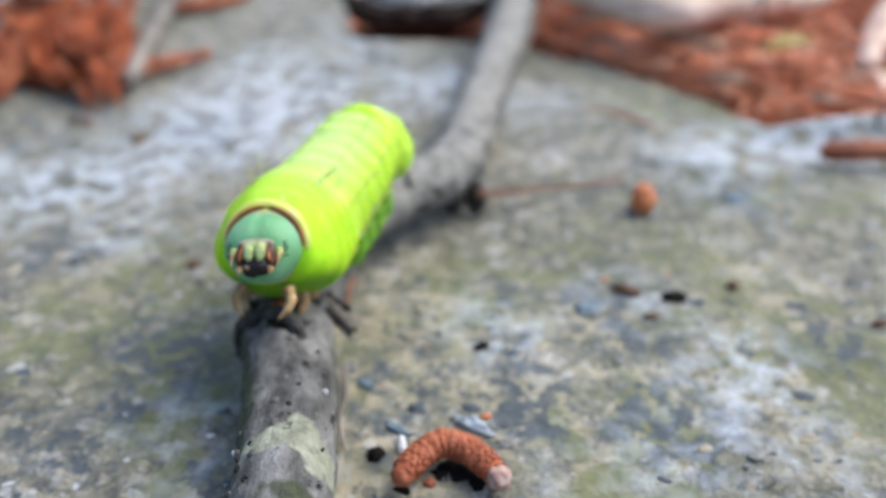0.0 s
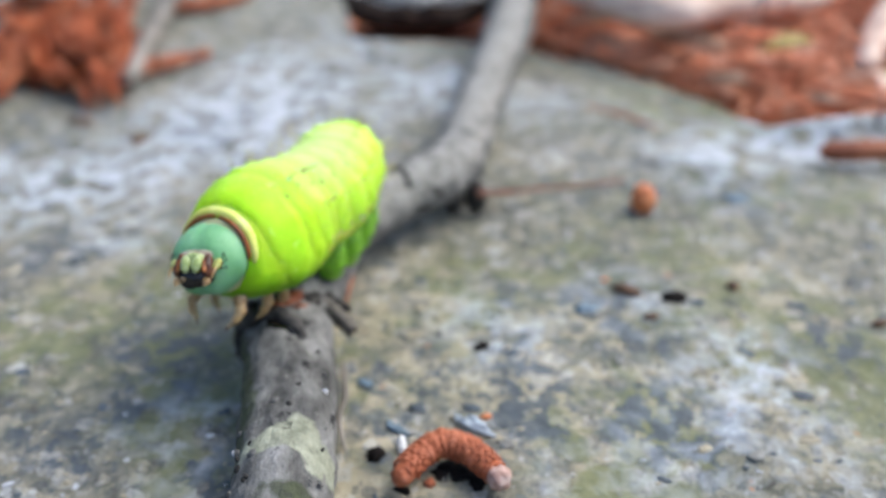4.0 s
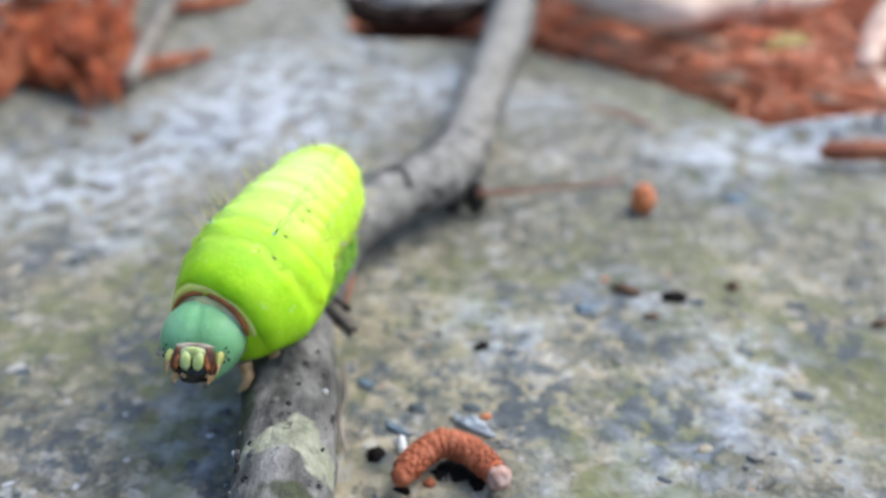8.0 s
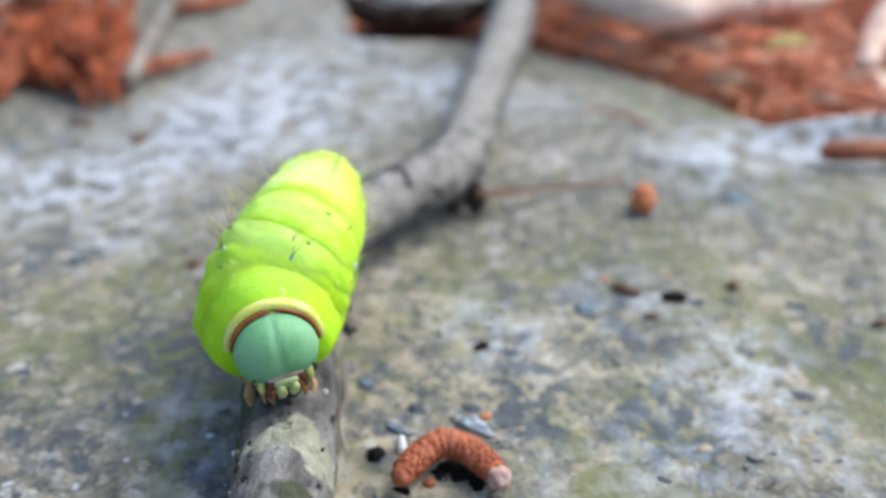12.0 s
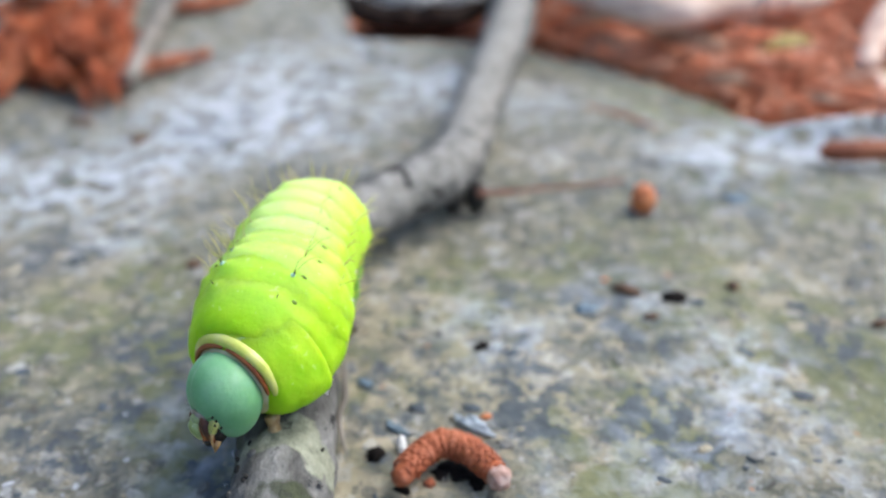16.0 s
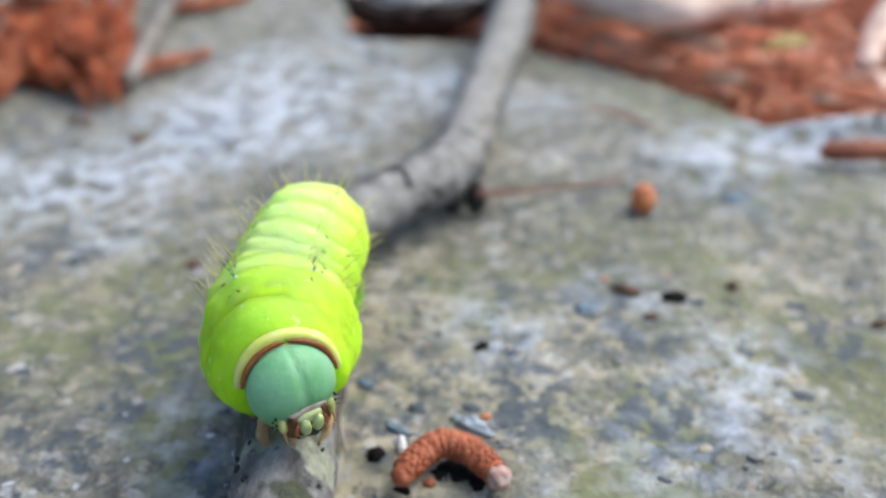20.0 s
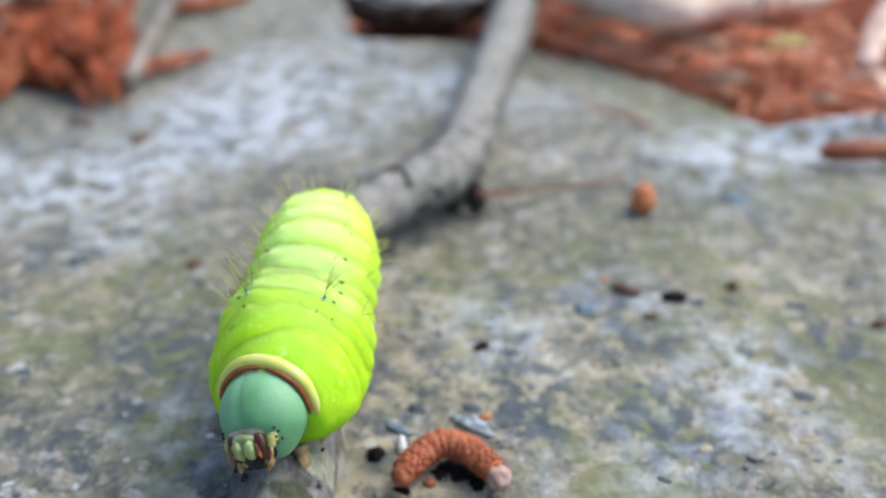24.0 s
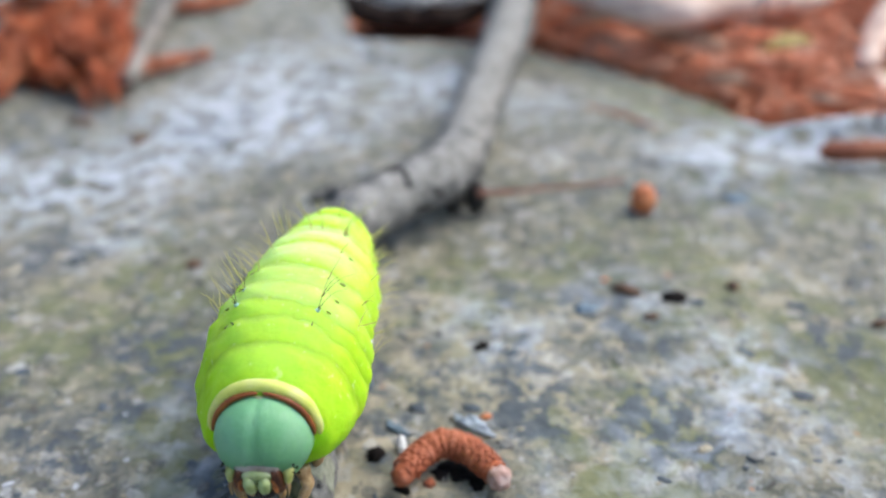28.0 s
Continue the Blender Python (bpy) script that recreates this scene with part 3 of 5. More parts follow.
def build_twig():
    base = mm(TWIG[2])
    ob = thing("fallen_twig", "crooked grey-barked twig lying across the stone slab", "twig", Matrix.Translation(base))
    pts = [mm(p) - base for p in TWIG]
    radii = [r * MM for r in TWIG_R]
    v, f = tube(pts, radii, 72, 640, 0.075, 420, 2.0)
    stem = part("stem", (v, f, BARK), ob)
    for key, spots in (
            ("lichen", ((((-14.73, 51.26, 6.4), (-13.25, 51.72, 7.8), (-11.33, 53.35, 8.1), (-9.52, 52.13, 6.9), (-8.77, 50.57, 5.4)), 1.7), (((-12.31, 51.86, 8.2), (-10.39, 51.47, 7.8), (-9.26, 49.63, 6.9)), 1.3),)),
            # grey lichen at the crook; the long lines paint the shaded far arm lighter
            ("lichen_and_light", ((((-13.54, 97.24, 7), (-9.78, 94.45, 8), (-7, 92.69, 7)), 2.4), (((-3.13, 100.02, 8), (-1.67, 96.46, 7)), 2.2), (((-5.78, 95.99, 8), (2.28, 104.32, 8), (4.45, 120.28, 8), (7.94, 142.12, 8), (15.68, 182.89, 9)), 4.2), (((9.92, 158.44, 9), (13, 174.05, 9)), 3.0))),
            # olive moss; its left-edge line also paints the stem's shaded side
            ("moss", ((((-16.84, 50.54, 3), (-16.14, 51.62, 5), (-15.44, 54.45, 6), (-16.77, 60.24, 6), (-18.49, 67.36, 5)), 1.9), (((-13.05, 46.66, 7), (-10.14, 46.66, 7)), 1.5)))):
        vals = [max(near_path((p + base) / MM, line, width) for line, width in spots) for p in v]
        stem.data.attributes.new(key, "FLOAT", "POINT").data.foreach_set("value", vals)
    # knots and broken stubs at the crook
    for p, size, seed in (((1.44, 104.92, 2.2), (1.3, 1.2, 2.1), 1), ((4.39, 105.19, 2.4), (1.5, 1.4, 2.2), 2), ((-6.15, 103.08, 6.4), (1.7, 1.0, 0.7), 3), ((0.83, 106.64, 7.2), (1.8, 1.6, 0.9), 4),
                          ((-13.03, 98.47, 6), (1.8, 1.3, 1.2), 5), ((-16.4, 104.32, 2.5), (1.3, 1.0, 1.0), 6)):
        part("knot", (*blob(*(s * MM for s in size), 0.35, 2.5, seed, 10, 14), BARK_DARK if seed in (1, 2) else BARK), ob, "dark knotty stub", Matrix.Translation(mm(p) - base))
    # broken bark lip over a black lump that paints the hollow's shade, with grey splinters and red crumbs beside it
    lip = tube([mm(p) - base for p in ((-20.0, 70.2, 4.2), (-18.6, 68.9, 7.2), (-15.9, 67.9, 8.9), (-13.8, 66.4, 8.9), (-12.7, 65.0, 8.0))], [r * MM for r in (0.7, 0.9, 0.75, 0.7, 0.35)], 14, 60, 0.35, 900, 3.0)
    part("bark_lip", (*lip, BARK_DARK), ob, "ragged dark lip of broken bark")
    part("hollow", (*blob(2.0 * MM, 1.3 * MM, 0.7 * MM, 0.3, 2, 5, 12, 18), BLACK), ob, "black lump painting the shade of the hollow under the bark lip", Matrix.Translation(mm((-14.76, 66.05, 8.2)) - base) @ pose(0, 0, 0, 20, 0, -25))
    rng = random.Random(11)
    for p, size, turn, skin, label in (
            ((-12.3, 66.4, 7.0), (1.1, 0.7, 0.8), (0, 20, -40), BARK, "lilac-grey bark flake"),
            ((-12.0, 74.3, 5.6), (1.5, 0.8, 0.8), (10, 10, -30), WOOD_GREY, "grey bark splinter"), ((-10.5, 73.0, 5.0), (1.2, 0.6, 0.8), (0, 20, -35), WOOD_GREY, "grey bark splinter"),
            ((-9.5, 72.7, 4.2), (1.1, 0.7, 0.9), (0, 25, -40), WOOD_GREY, "grey bark splinter"), ((-12.6, 75.2, 6.2), (1.6, 0.6, 0.6), (0, 5, -20), BARK_DARK, "black torn bark flake"),
            ((-10.6, 74.6, 5.4), (1.5, 0.45, 0.5), (0, 15, -30), BARK_DARK, "black torn bark flake"), ((-9.9, 71.4, 5.0), (1.3, 0.4, 0.5), (0, 25, -40), BARK_DARK, "black torn bark flake"),
            ((-11.4, 72.4, 5.9), (1.0, 0.4, 0.4), (0, 10, -20), BARK_DARK, "black torn bark flake"), ((-19.3, 69.4, 4.2), (1.2, 0.9, 1.6), (0, 30, 70), BARK_DARK, "black torn bark flake"),
            ((-18.2, 72.0, 6.4), (1.6, 1.2, 0.9), (20, 20, 40), BARK_DARK, "black torn bark flake"), ((-13.2, 72.2, 7.4), (1.4, 0.8, 0.7), (0, 0, 20), BARK_DARK, "black torn bark flake"),
            ((-15.1, 70.1, 8.7), (1.0, 0.6, 0.45), (0, 0, 20), RED_WOOD, "reddish torn bark crumb"), ((-14.4, 71.4, 8.5), (0.9, 0.7, 0.5), (0, 0, -30), RED_WOOD, "reddish torn bark crumb"),
            ((-13.7, 69.7, 8.3), (0.8, 0.5, 0.45), (0, 0, 50), STALK, "brown torn bark crumb"), ((-15.7, 68.9, 9.1), (0.7, 0.4, 0.3), (0, 0, 0), RED_WOOD, "reddish torn bark crumb")):
        part("bark_flake", (*blob(*(v * MM for v in size), 0.55, 2.2, rng.random() * 9, 10, 14), skin), ob, label, Matrix.Translation(mm(p) - base) @ pose(0, 0, 0, *turn))
    # raised ring of an old branch scar on the far arm
    ring = tube([mm(p) - base for p in ((-8.1, 100.6, 6.2), (-7.7, 100.4, 8.2), (-6.2, 100.6, 8.7), (-4.8, 99.4, 8.5), (-4.1, 97.4, 7.6))], [r * MM for r in (0.2, 0.34, 0.38, 0.34, 0.2)], 10, 40, 0.4, 800, 2)
    part("scar_ring", (*ring, BARK_DARK), ob, "dark ring of an old branch scar")
    # blisters on the near bark
    for k in range(26):
        y = rng.uniform(47, 66)
        ang = radians(rng.uniform(25, 155))
        cx, rr = -12.6 - 0.09 * (y - 49.5), 4.05 + 0.012 * (y - 49.5)
        p = Vector((cx + rr * math.cos(ang), y, 4.1 + rr * math.sin(ang)))
        z = rng.uniform(0.12, 0.3)
        part("bark_blister", (*blob(z * 1.4 * MM, z * MM, z * 0.7 * MM, 0.4, 2, k, 6, 10), GRAIN_WHITE if k % 13 == 5 else (BARK_DARK if k % 2 else BARK)), ob, "small bark blister", Matrix.Translation(mm(p) - base) @ pose(0, 0, 0, 0, 90 - math.degrees(ang), rng.uniform(0, 180)))
    return ob


twig = build_twig()


# ---- the caterpillar ----
SEG = (("thorax_segment", 4.95), ("thorax_segment", 5.8), ("thorax_segment", 6.1), ("abdomen_segment", 5.95),
       ("abdomen_segment", 5.5), ("abdomen_segment", 5.3), ("abdomen_segment", 5.2), ("abdomen_segment", 5.1),
       ("abdomen_segment", 5.0), ("abdomen_segment", 4.7), ("abdomen_segment", 4.1), ("anal_segment", 3.2))
WARTS = (62, 118, 28, 152, -4, 184)


def barrel(i, seed):
    """One soft body ring whose ends run into its neighbours' girth, with a low swell, a crease and warts (millimetres)."""
    radius = SEG[i][1]
    ahead = SEG[i - 1][1] if i else 3.85
    behind = SEG[i + 1][1] if i + 1 < len(SEG) else 2.0
    if i == 3:
        behind = radius * 0.985
    tail = i == len(SEG) - 1
    half = 3.2 if i else 2.3
    swell = 0.02 if i < 3 else (0.12 if i == 3 else 0.2)
    rings, sides = 31, 84
    verts, faces = [], []
    for j in range(rings):
        u = -1 + 2 * j / (rings - 1)
        x = half * u
        k = min(1.15, abs(x) / 2.6)
        if i > 3 or (i == 3 and x < 0):
            k = min(1.0, k)
            k = k * k * (3 - 2 * k)
        r = radius + ((ahead if x > 0 else behind) - radius) * k
        r += swell * max(-2.2, 1 - (x / 1.45) ** 2)
        r -= 0.05 * math.exp(-((x + 0.75) / 0.22) ** 2) if i > 3 else 0.0
        r -= 0.025 * x * x if i < 4 else 0.0
        r *= 1 - 0.12 * abs(u) ** 11
        if i == 3 and x < -1.0:
            r -= 0.3 * (-x - 1.0) ** 1.5
        if tail and u < 0:
            r = radius * math.sqrt(max(0.0, 1 - abs(u) ** 2.4)) + 0.02
        for k in range(sides):
            a = math.tau * k / sides
            y, z = math.cos(a), math.sin(a)
            q = Vector((x * 0.35, y * 1.5, z * 1.5 + seed))
            g = Vector((x * 2.6, y * r * 2.6, z * r * 2.6 + seed))
            rr = r * (1 + 0.018 * noise.noise(q) + 0.012 * noise.noise(q * 3)) + 0.05 * noise.noise(g)
            # the thorax hangs out in soft flaps beside the head and legs
            if i < 4:
                low = abs((math.degrees(a) + 90) % 360 - 180)
                rr += (0.75, 0.8, 0.5, 0.2)[i] * math.exp(-((low - 112) / 26) ** 2)
            # warts along the back and the flanks
            for n, wa in enumerate(WARTS):
                da = (math.degrees(a) - wa + 180) % 360 - 180
                if abs(da) < 24:
                    rr += ((0.1 if n < 2 else 0.16) if i < 2 else (0.26 if n < 2 else 0.2)) * math.exp(-(da / 7) ** 2 - ((x + 0.2) / 0.62) ** 2)
            verts.append(Vector((x, y * rr, z * rr * (1.03 if z > 0 else 0.94))) * MM)
    for j in range(rings - 1):
        for k in range(sides):
            a, b2 = j * sides + k, j * sides + (k + 1) % sides
            faces.append((a, b2, b2 + sides, a + sides))
    # rounded closing domes at both ends
    for end, ring in ((-1, 0), (1, rings - 1)):
        last = [ring * sides + k for k in range(sides)]
        for grow, shrink in ((1.1, 0.72), (1.15, 0.35)):
            o = len(verts)
            for k in range(sides):
                q = verts[ring * sides + k]
                verts.append(Vector((end * half * grow * MM, q.y * shrink, q.z * shrink)))
            cur = list(range(o, o + sides))
            for k in range(sides):
                quad = (last[k], last[(k + 1) % sides], cur[(k + 1) % sides], cur[k])
                faces.append(quad if end > 0 else quad[::-1])
            last = cur
        faces.append(tuple(last) if end > 0 else tuple(last[::-1]))
    return verts, faces


def hair(root, tip, r, bend=(0, 0, 0)):
    a, b2 = Vector(root), Vector(tip)
    mid = (a + b2) * 0.5 + Vector(bend)
    return tube([a * MM, mid * MM, b2 * MM], [r * MM, r * 0.8 * MM, r * 0.15 * MM], 4, 6)


def around(ang, r, x=0.0):
    """A point on a ring of the body, in its own space."""
    a = math.radians(ang)
    return Vector((x, r * math.cos(a), r * math.sin(a)))


def build_head(body):
    """The capsule: two cheeks that meet in a cleft over a sunken three-cornered brow, and the mouth parts under it."""
    verts, faces = [], []
    rings, sides = 40, 64
    for i in range(rings + 1):
        th = math.pi * i / rings
        for k in range(sides):
            a = math.tau * k / sides
            d = Vector((math.sin(th) * math.cos(a), math.sin(th) * math.sin(a), math.cos(th)))
            v = Vector((d.x * 2.8, d.y * 3.45, d.z * (3.35 if d.z > 0 else 3.3)))
            front = max(0.0, d.x)
            # cleft from the crown to the brow, then a flat triangle widening towards the mouth
            cleft = math.exp(-(d.y / 0.09) ** 2) * max(0.0, min(1.0, (d.z + 0.12) * 3)) * (0.35 + 0.65 * front)
            v *= 1 - 0.05 * cleft
            brow = max(0.0, min(1.0, (0.2 - d.z) * 2.2)) * max(0.0, 1 - abs(d.y) / (0.16 + 0.75 * max(0.0, 0.25 - d.z)))
            v.x -= 0.32 * brow * front
            if d.z < -0.25:
                # cheeks draw in towards the mouth
                low = -d.z - 0.25
                v.y *= 1 - 0.1 * low
                v.z *= 1 + 0.16 * low * min(1.0, abs(d.y) * 2.2)
                v.x *= 1 - 0.12 * low * max(0.0, 1 - abs(d.y) * 1.6)
            g = d * 5.0
            v *= 1 + 0.006 * noise.noise(g)
            verts.append(v * MM)
    for i in range(rings):
        for k in range(sides):
            a, b2 = i * sides + k, i * sides + (k + 1) % sides
            faces.append((a, a + sides, b2 + sides, b2))
    head = part("head", (verts, faces, HEAD), body, "smooth blue-green head capsule")

    def put(name, shape, material, label, at, turn=(0, 0, 0)):
        part(name, (*shape, material), head, label, Matrix.Translation(Vector(at) * MM) @ pose(0, 0, 0, *turn))

    def rod(points, radii, n=16, sides=10):
        return tube([Vector(p) * MM for p in points], [r * MM for r in radii], sides, n)

    def lump(x, y, z, rough, seed):
        return blob(x * MM, y * MM, z * MM, rough, 2.3, seed, 14, 20)

    part("suture", (*rod(((0.6, 0, 3.1), (1.6, 0, 2.55), (2.25, 0, 1.6), (2.55, 0, 0.7)), (0.02, 0.05, 0.05, 0.02), 24, 6), SUTURE), head, "faint dark line down the face")
    for side in (-1, 1):
        part("brow_line", (*rod(((2.62, side * 0.05, 0.6), (2.6, side * 0.45, -0.2), (2.5, side * 0.85, -0.9)), (0.02, 0.045, 0.03), 16, 6), SUTURE), head, "pale line beside the brow")
    put("clypeus", lump(0.38, 1.6, 0.5, 0.14, 3), CLYPEUS, "greyish beige face strip", (2.3, 0, -1.0), (0, 18, 0))
    put("labrum", lump(0.34, 1.08, 0.52, 0.12, 4), PALE, "pale green upper lip", (2.56, 0, -1.42), (0, 14, 0))
    put("mouth", lump(0.95, 1.75, 1.35, 0.2, 9), BLACK, "dark mouth gap", (1.6, 0, -2.35))
    for side in (-1, 1):
        put("lip_lobe", lump(0.42, 0.46, 0.74, 0.1, side), PALE, "pale green rounded lip lobe", (2.72, side * 0.51, -2.1), (side * -6, 12, 0))
        put("jaw", lump(0.58, 0.46, 1.1, 0.25, side + 5), JAW, "shiny red-brown jaw", (2.15, side * 1.3, -1.9), (side * 8, 8, 0))
        put("jaw_edge", lump(0.22, 0.2, 0.6, 0.35, side + 8), JAW_EDGE, "orange-brown front of the jaw", (2.6, side * 1.18, -2.15), (side * 8, 8, 0))
        antenna = part("antenna", (*rod(((1.5, side * 1.85, -1.2), (1.95, side * 1.98, -1.65), (2.15, side * 1.95, -2.15)), (0.45, 0.4, 0.26), 14, 12), FEELER), head, "stubby yellow-green antenna")
        part("tip", (*rod(((2.15, side * 1.95, -2.1), (2.3, side * 2.05, -2.5), (2.35, side * 1.95, -3.2)), (0.18, 0.12, 0.04)), TAN_LEG), antenna, "thin straw-coloured tip")
        part("palp", (*rod(((1.6, side * 0.95, -2.9), (1.9, side * 1.4, -3.25), (2.1, side * 1.3, -3.8)), (0.42, 0.3, 0.08)), TAN_LEG), head, "amber mouth palp")
        put("maxilla", lump(0.45, 0.5, 0.36, 0.3, side + 12), TAN_LEG, "beige lower lip lobe", (1.9, side * 0.5, -3.1))
        for k, (ex, ey, ez) in enumerate(((2.02, 2.42, -0.85), (1.86, 2.6, -1.15), (1.95, 2.4, -1.5), (1.6, 2.62, -1.75), (1.75, 2.3, -1.95))):
            put("eye", blob(0.1 * MM, 0.1 * MM, 0.12 * MM, 0, 1, 0, 6, 8), BLACK, "tiny black eye", (ex, side * ey, ez))
        bristles = [hair((2.1, side * 2.3, -0.9 - 0.4 * k), (2.6, side * (2.7 + 0.2 * k), -0.7 - 0.5 * k), 0.03) for k in range(3)]
        part("bristles", (*joined(bristles), DARK_HAIR), head, "short dark face bristles")
    return head


def build_caterpillar():
    body = thing("caterpillar", "plump lime-green caterpillar with a blue-green head, crawling along the twig", "caterpillar", Matrix.Identity(4))
    rng = random.Random(4)
    segs = []
    for i, (name, r) in enumerate(SEG):
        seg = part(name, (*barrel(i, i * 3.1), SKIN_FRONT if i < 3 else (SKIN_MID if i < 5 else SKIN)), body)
        segs.append(seg)
        dark, pale = [], []
        for n, ang in enumerate(WARTS):
            top = around(ang, r + (0.2 if i < 2 else 0.34), -0.2)
            out = around(ang, 1.0)
            # pale blue warts behind the collar and on the shoulders
            if (i in (2, 3) and n < 2) or (i < 3 and n > 3):
                part("wart", (*blob(0.22 * MM, 0.22 * MM, 0.14 * MM, 0.2, 2, i, 6, 8), SPOT_BLUE), seg, "small pale blue wart", Matrix.Translation(top * MM))
            for k in range(1 if i < 3 else (2 if n > 1 else 1)):
                if i < 3:
                    continue
                long = rng.uniform(0.9, 2.4)
                pale.append(hair(top, top + out * long + Vector((rng.uniform(-1.8, 0.6), rng.uniform(-0.6, 0.6), rng.uniform(0.0, 0.9))), 0.036, (rng.uniform(-.3, .3), 0, 0.2)))
            if n < 2 and i > 0:
                # dark seta at the tip of each wart of the back
                for k in range(2):
                    dark.append(hair(top, top + out * rng.uniform(0.15, 0.4) + Vector((rng.uniform(-0.5, 0.3), rng.uniform(-0.35, 0.35), 0.1)), 0.05))
                if i in (2, 3):
                    for k in range(2):
                        dark.append(hair(top, top + out * 0.45 + Vector((rng.uniform(-2.9, -1.6), rng.uniform(0.3, 1.9) * (1 if n == 0 else -1), 0.15)), 0.026, (0, 0, 0.55)))
        if i in (3, 4):
            # a tuft on the shoulder's flank
            for k in range(5):
                at = around(150 + rng.uniform(-14, 14), r + 0.25, rng.uniform(-1.2, 0.2))
                pale.append(hair(at, at + around(140, 1.0) * rng.uniform(1.2, 2.4) + Vector((rng.uniform(-1.6, -0.2), 0, 0.4)), 0.036, (0.3, 0, 0.2)))
        if i in (9, 10):
            # upright bristles over the hind end
            for ang in (58, 80, 100, 124):
                at = around(ang + rng.uniform(-7, 7), r)
                pale.append(hair(at, at * (1 + rng.uniform(1.6, 3.2) / r) + Vector((rng.uniform(-0.8, 0.4), 0, 0)), 0.06))
        part("bristles", (*joined(pale), HAIR), seg, "fine pale amber bristles")
        if dark:
            part("dark_bristles", (*joined(dark), DARK_HAIR), seg, "thin dark bristles")
        if i in (1, 2, 3, 4, 5, 6):
            # olive fold marks below the warts of the back
            for ang in (52, 128):
                at = around(ang + rng.uniform(-3, 3), r + 0.16, -0.75 + rng.uniform(-0.2, 0.2))
                part("fold_mark", (*blob(0.12 * MM, 0.26 * MM, 0.07 * MM, 0.5, 3, i, 6, 8), ROOT), seg, "small olive fold mark", frame_of(at * MM, (1, 0, 0), around(ang, 1.0)))
        if i in (4, 6):
            for ang in (-8, 188):
                part("silver_spot", (*blob(0.36 * MM, 0.2 * MM, 0.3 * MM, 0.05, 2, i, 6, 10), SPOT_WHITE), seg, "shiny silver-white spot", Matrix.Translation(around(ang, r + 0.2, 0.3) * MM))
        if i < 3:
            for side in (-1, 1):
                root = Vector((0.6 if i else 1.7, side * r * 0.42, -r * 0.74))
                v1 = tube([root * MM, (root + Vector((0.6, side * 0.5, -1.0))) * MM, (root + Vector((1.0, side * 0.2, -1.9))) * MM, (root + Vector((1.2, -side * 0.4, -2.6))) * MM],
                          [0.6 * MM, 0.48 * MM, 0.34 * MM, 0.1 * MM], 10, 18, rings=0.1, ring_step=1.0 * MM)
                leg = part("leg", (*v1, TAN_LEG), seg, "short jointed amber leg")
                part("claw", (*hair(root + Vector((1.18, -side * 0.38, -2.5)), root + Vector((1.3, -side * 0.6, -3.0)), 0.1, (0.15, 0, 0)), JAW), leg, "tiny brown claw")
        if i in (5, 6, 7, 8, 11):
            for side in (-1, 1):
                root = Vector((0.0, side * r * 0.45, -r * 0.55))
                v1 = tube([root * MM, (root + Vector((0, side * 0.7, -1.6))) * MM, (root + Vector((0, side * 0.5, -3.2))) * MM, (root + Vector((0, side * 0.1, -3.9))) * MM],
                          [1.9 * MM, 1.7 * MM, 1.45 * MM, 1.0 * MM], 18, 22, 0.05, 900, i, rings=0.05, ring_step=1.1 * MM)
                proleg = part("proleg", (*v1, PROLEG), seg, "fleshy green proleg")
                part("sole", (*blob(1.15 * MM, 0.85 * MM, 0.4 * MM, 0.2, 2, i, 8, 14), JAW), proleg, "dark brown clasping sole", Matrix.Translation((root + Vector((0, side * 0.1, -4.0))) * MM))
    # collar on the first ring: a pale yellow fold, two rust-brown arcs that leave a gap on top, and the cream neck inside
    first = segs[0]

    def arc(lo, hi, x, rad, thick, taper):
        pts = [Vector((x - 0.3 * math.sin(a), rad * math.cos(a), rad * math.sin(a))) * MM for a in np.radians(np.linspace(lo, hi, 17))]
        return tube(pts, [thick * MM * (taper + (1 - taper) * math.sin(math.pi * k / 16) ** 0.6) for k in range(17)], 10, 60, 0.06, 700)

    part("yellow_band", (*arc(-8, 188, 1.98, 3.76, 0.6, 0.3), CREAM), first, "pale yellow collar band")
    for lo, hi in ((6, 87), (93, 174)):
        part("brown_band", (*arc(lo, hi, 2.6, 3.58, 0.23, 0.45), BROWN_BAND), first, "thin rust-brown collar arc")
    part("neck", (*blob(1.3 * MM, 3.45 * MM, 3.43 * MM, 0.02, 2, 1, 20, 36), NECK), first, "cream neck skin", Matrix.Translation((2.1 * MM, 0, 0)))
    return body, segs, build_head(body)


CRAWL = []


def crawl(t, head, turn, thorax, middle, rear, end):
    """One posture: where the head, thorax, middle, rear and tail are (millimetres), and how the head turns (yaw, pitch, roll)."""
    CRAWL.append((t, head, turn, thorax, middle, rear, end))


crawl(0, (-16.05, 67.87, 15.95), (-6, 60, 6), (-15.03, 75.76, 12.9), (-11.79, 84.72, 13.8), (-9.05, 91.42, 15.6), (-6.81, 93.45, 15.1))
crawl(1, (-15.26, 68.41, 15.84), (15, 54, -9), (-15.18, 76.41, 13.8), (-12.38, 84.15, 14.6), (-10.61, 91.5, 15.4), (-8.17, 97.52, 14))
crawl(2, (-15.69, 68.97, 16.05), (18, 54, -9), (-15.86, 76.72, 13.8), (-12.58, 83.34, 14.3), (-10.26, 91.61, 15.5), (-8.92, 94.29, 14.2))
crawl(3, (-18.03, 66.96, 16.16), (-18, 56, 12), (-16.05, 75.56, 14.8), (-12.72, 81.98, 14.4), (-10.86, 88.7, 15.1), (-10.06, 93.92, 13.8))
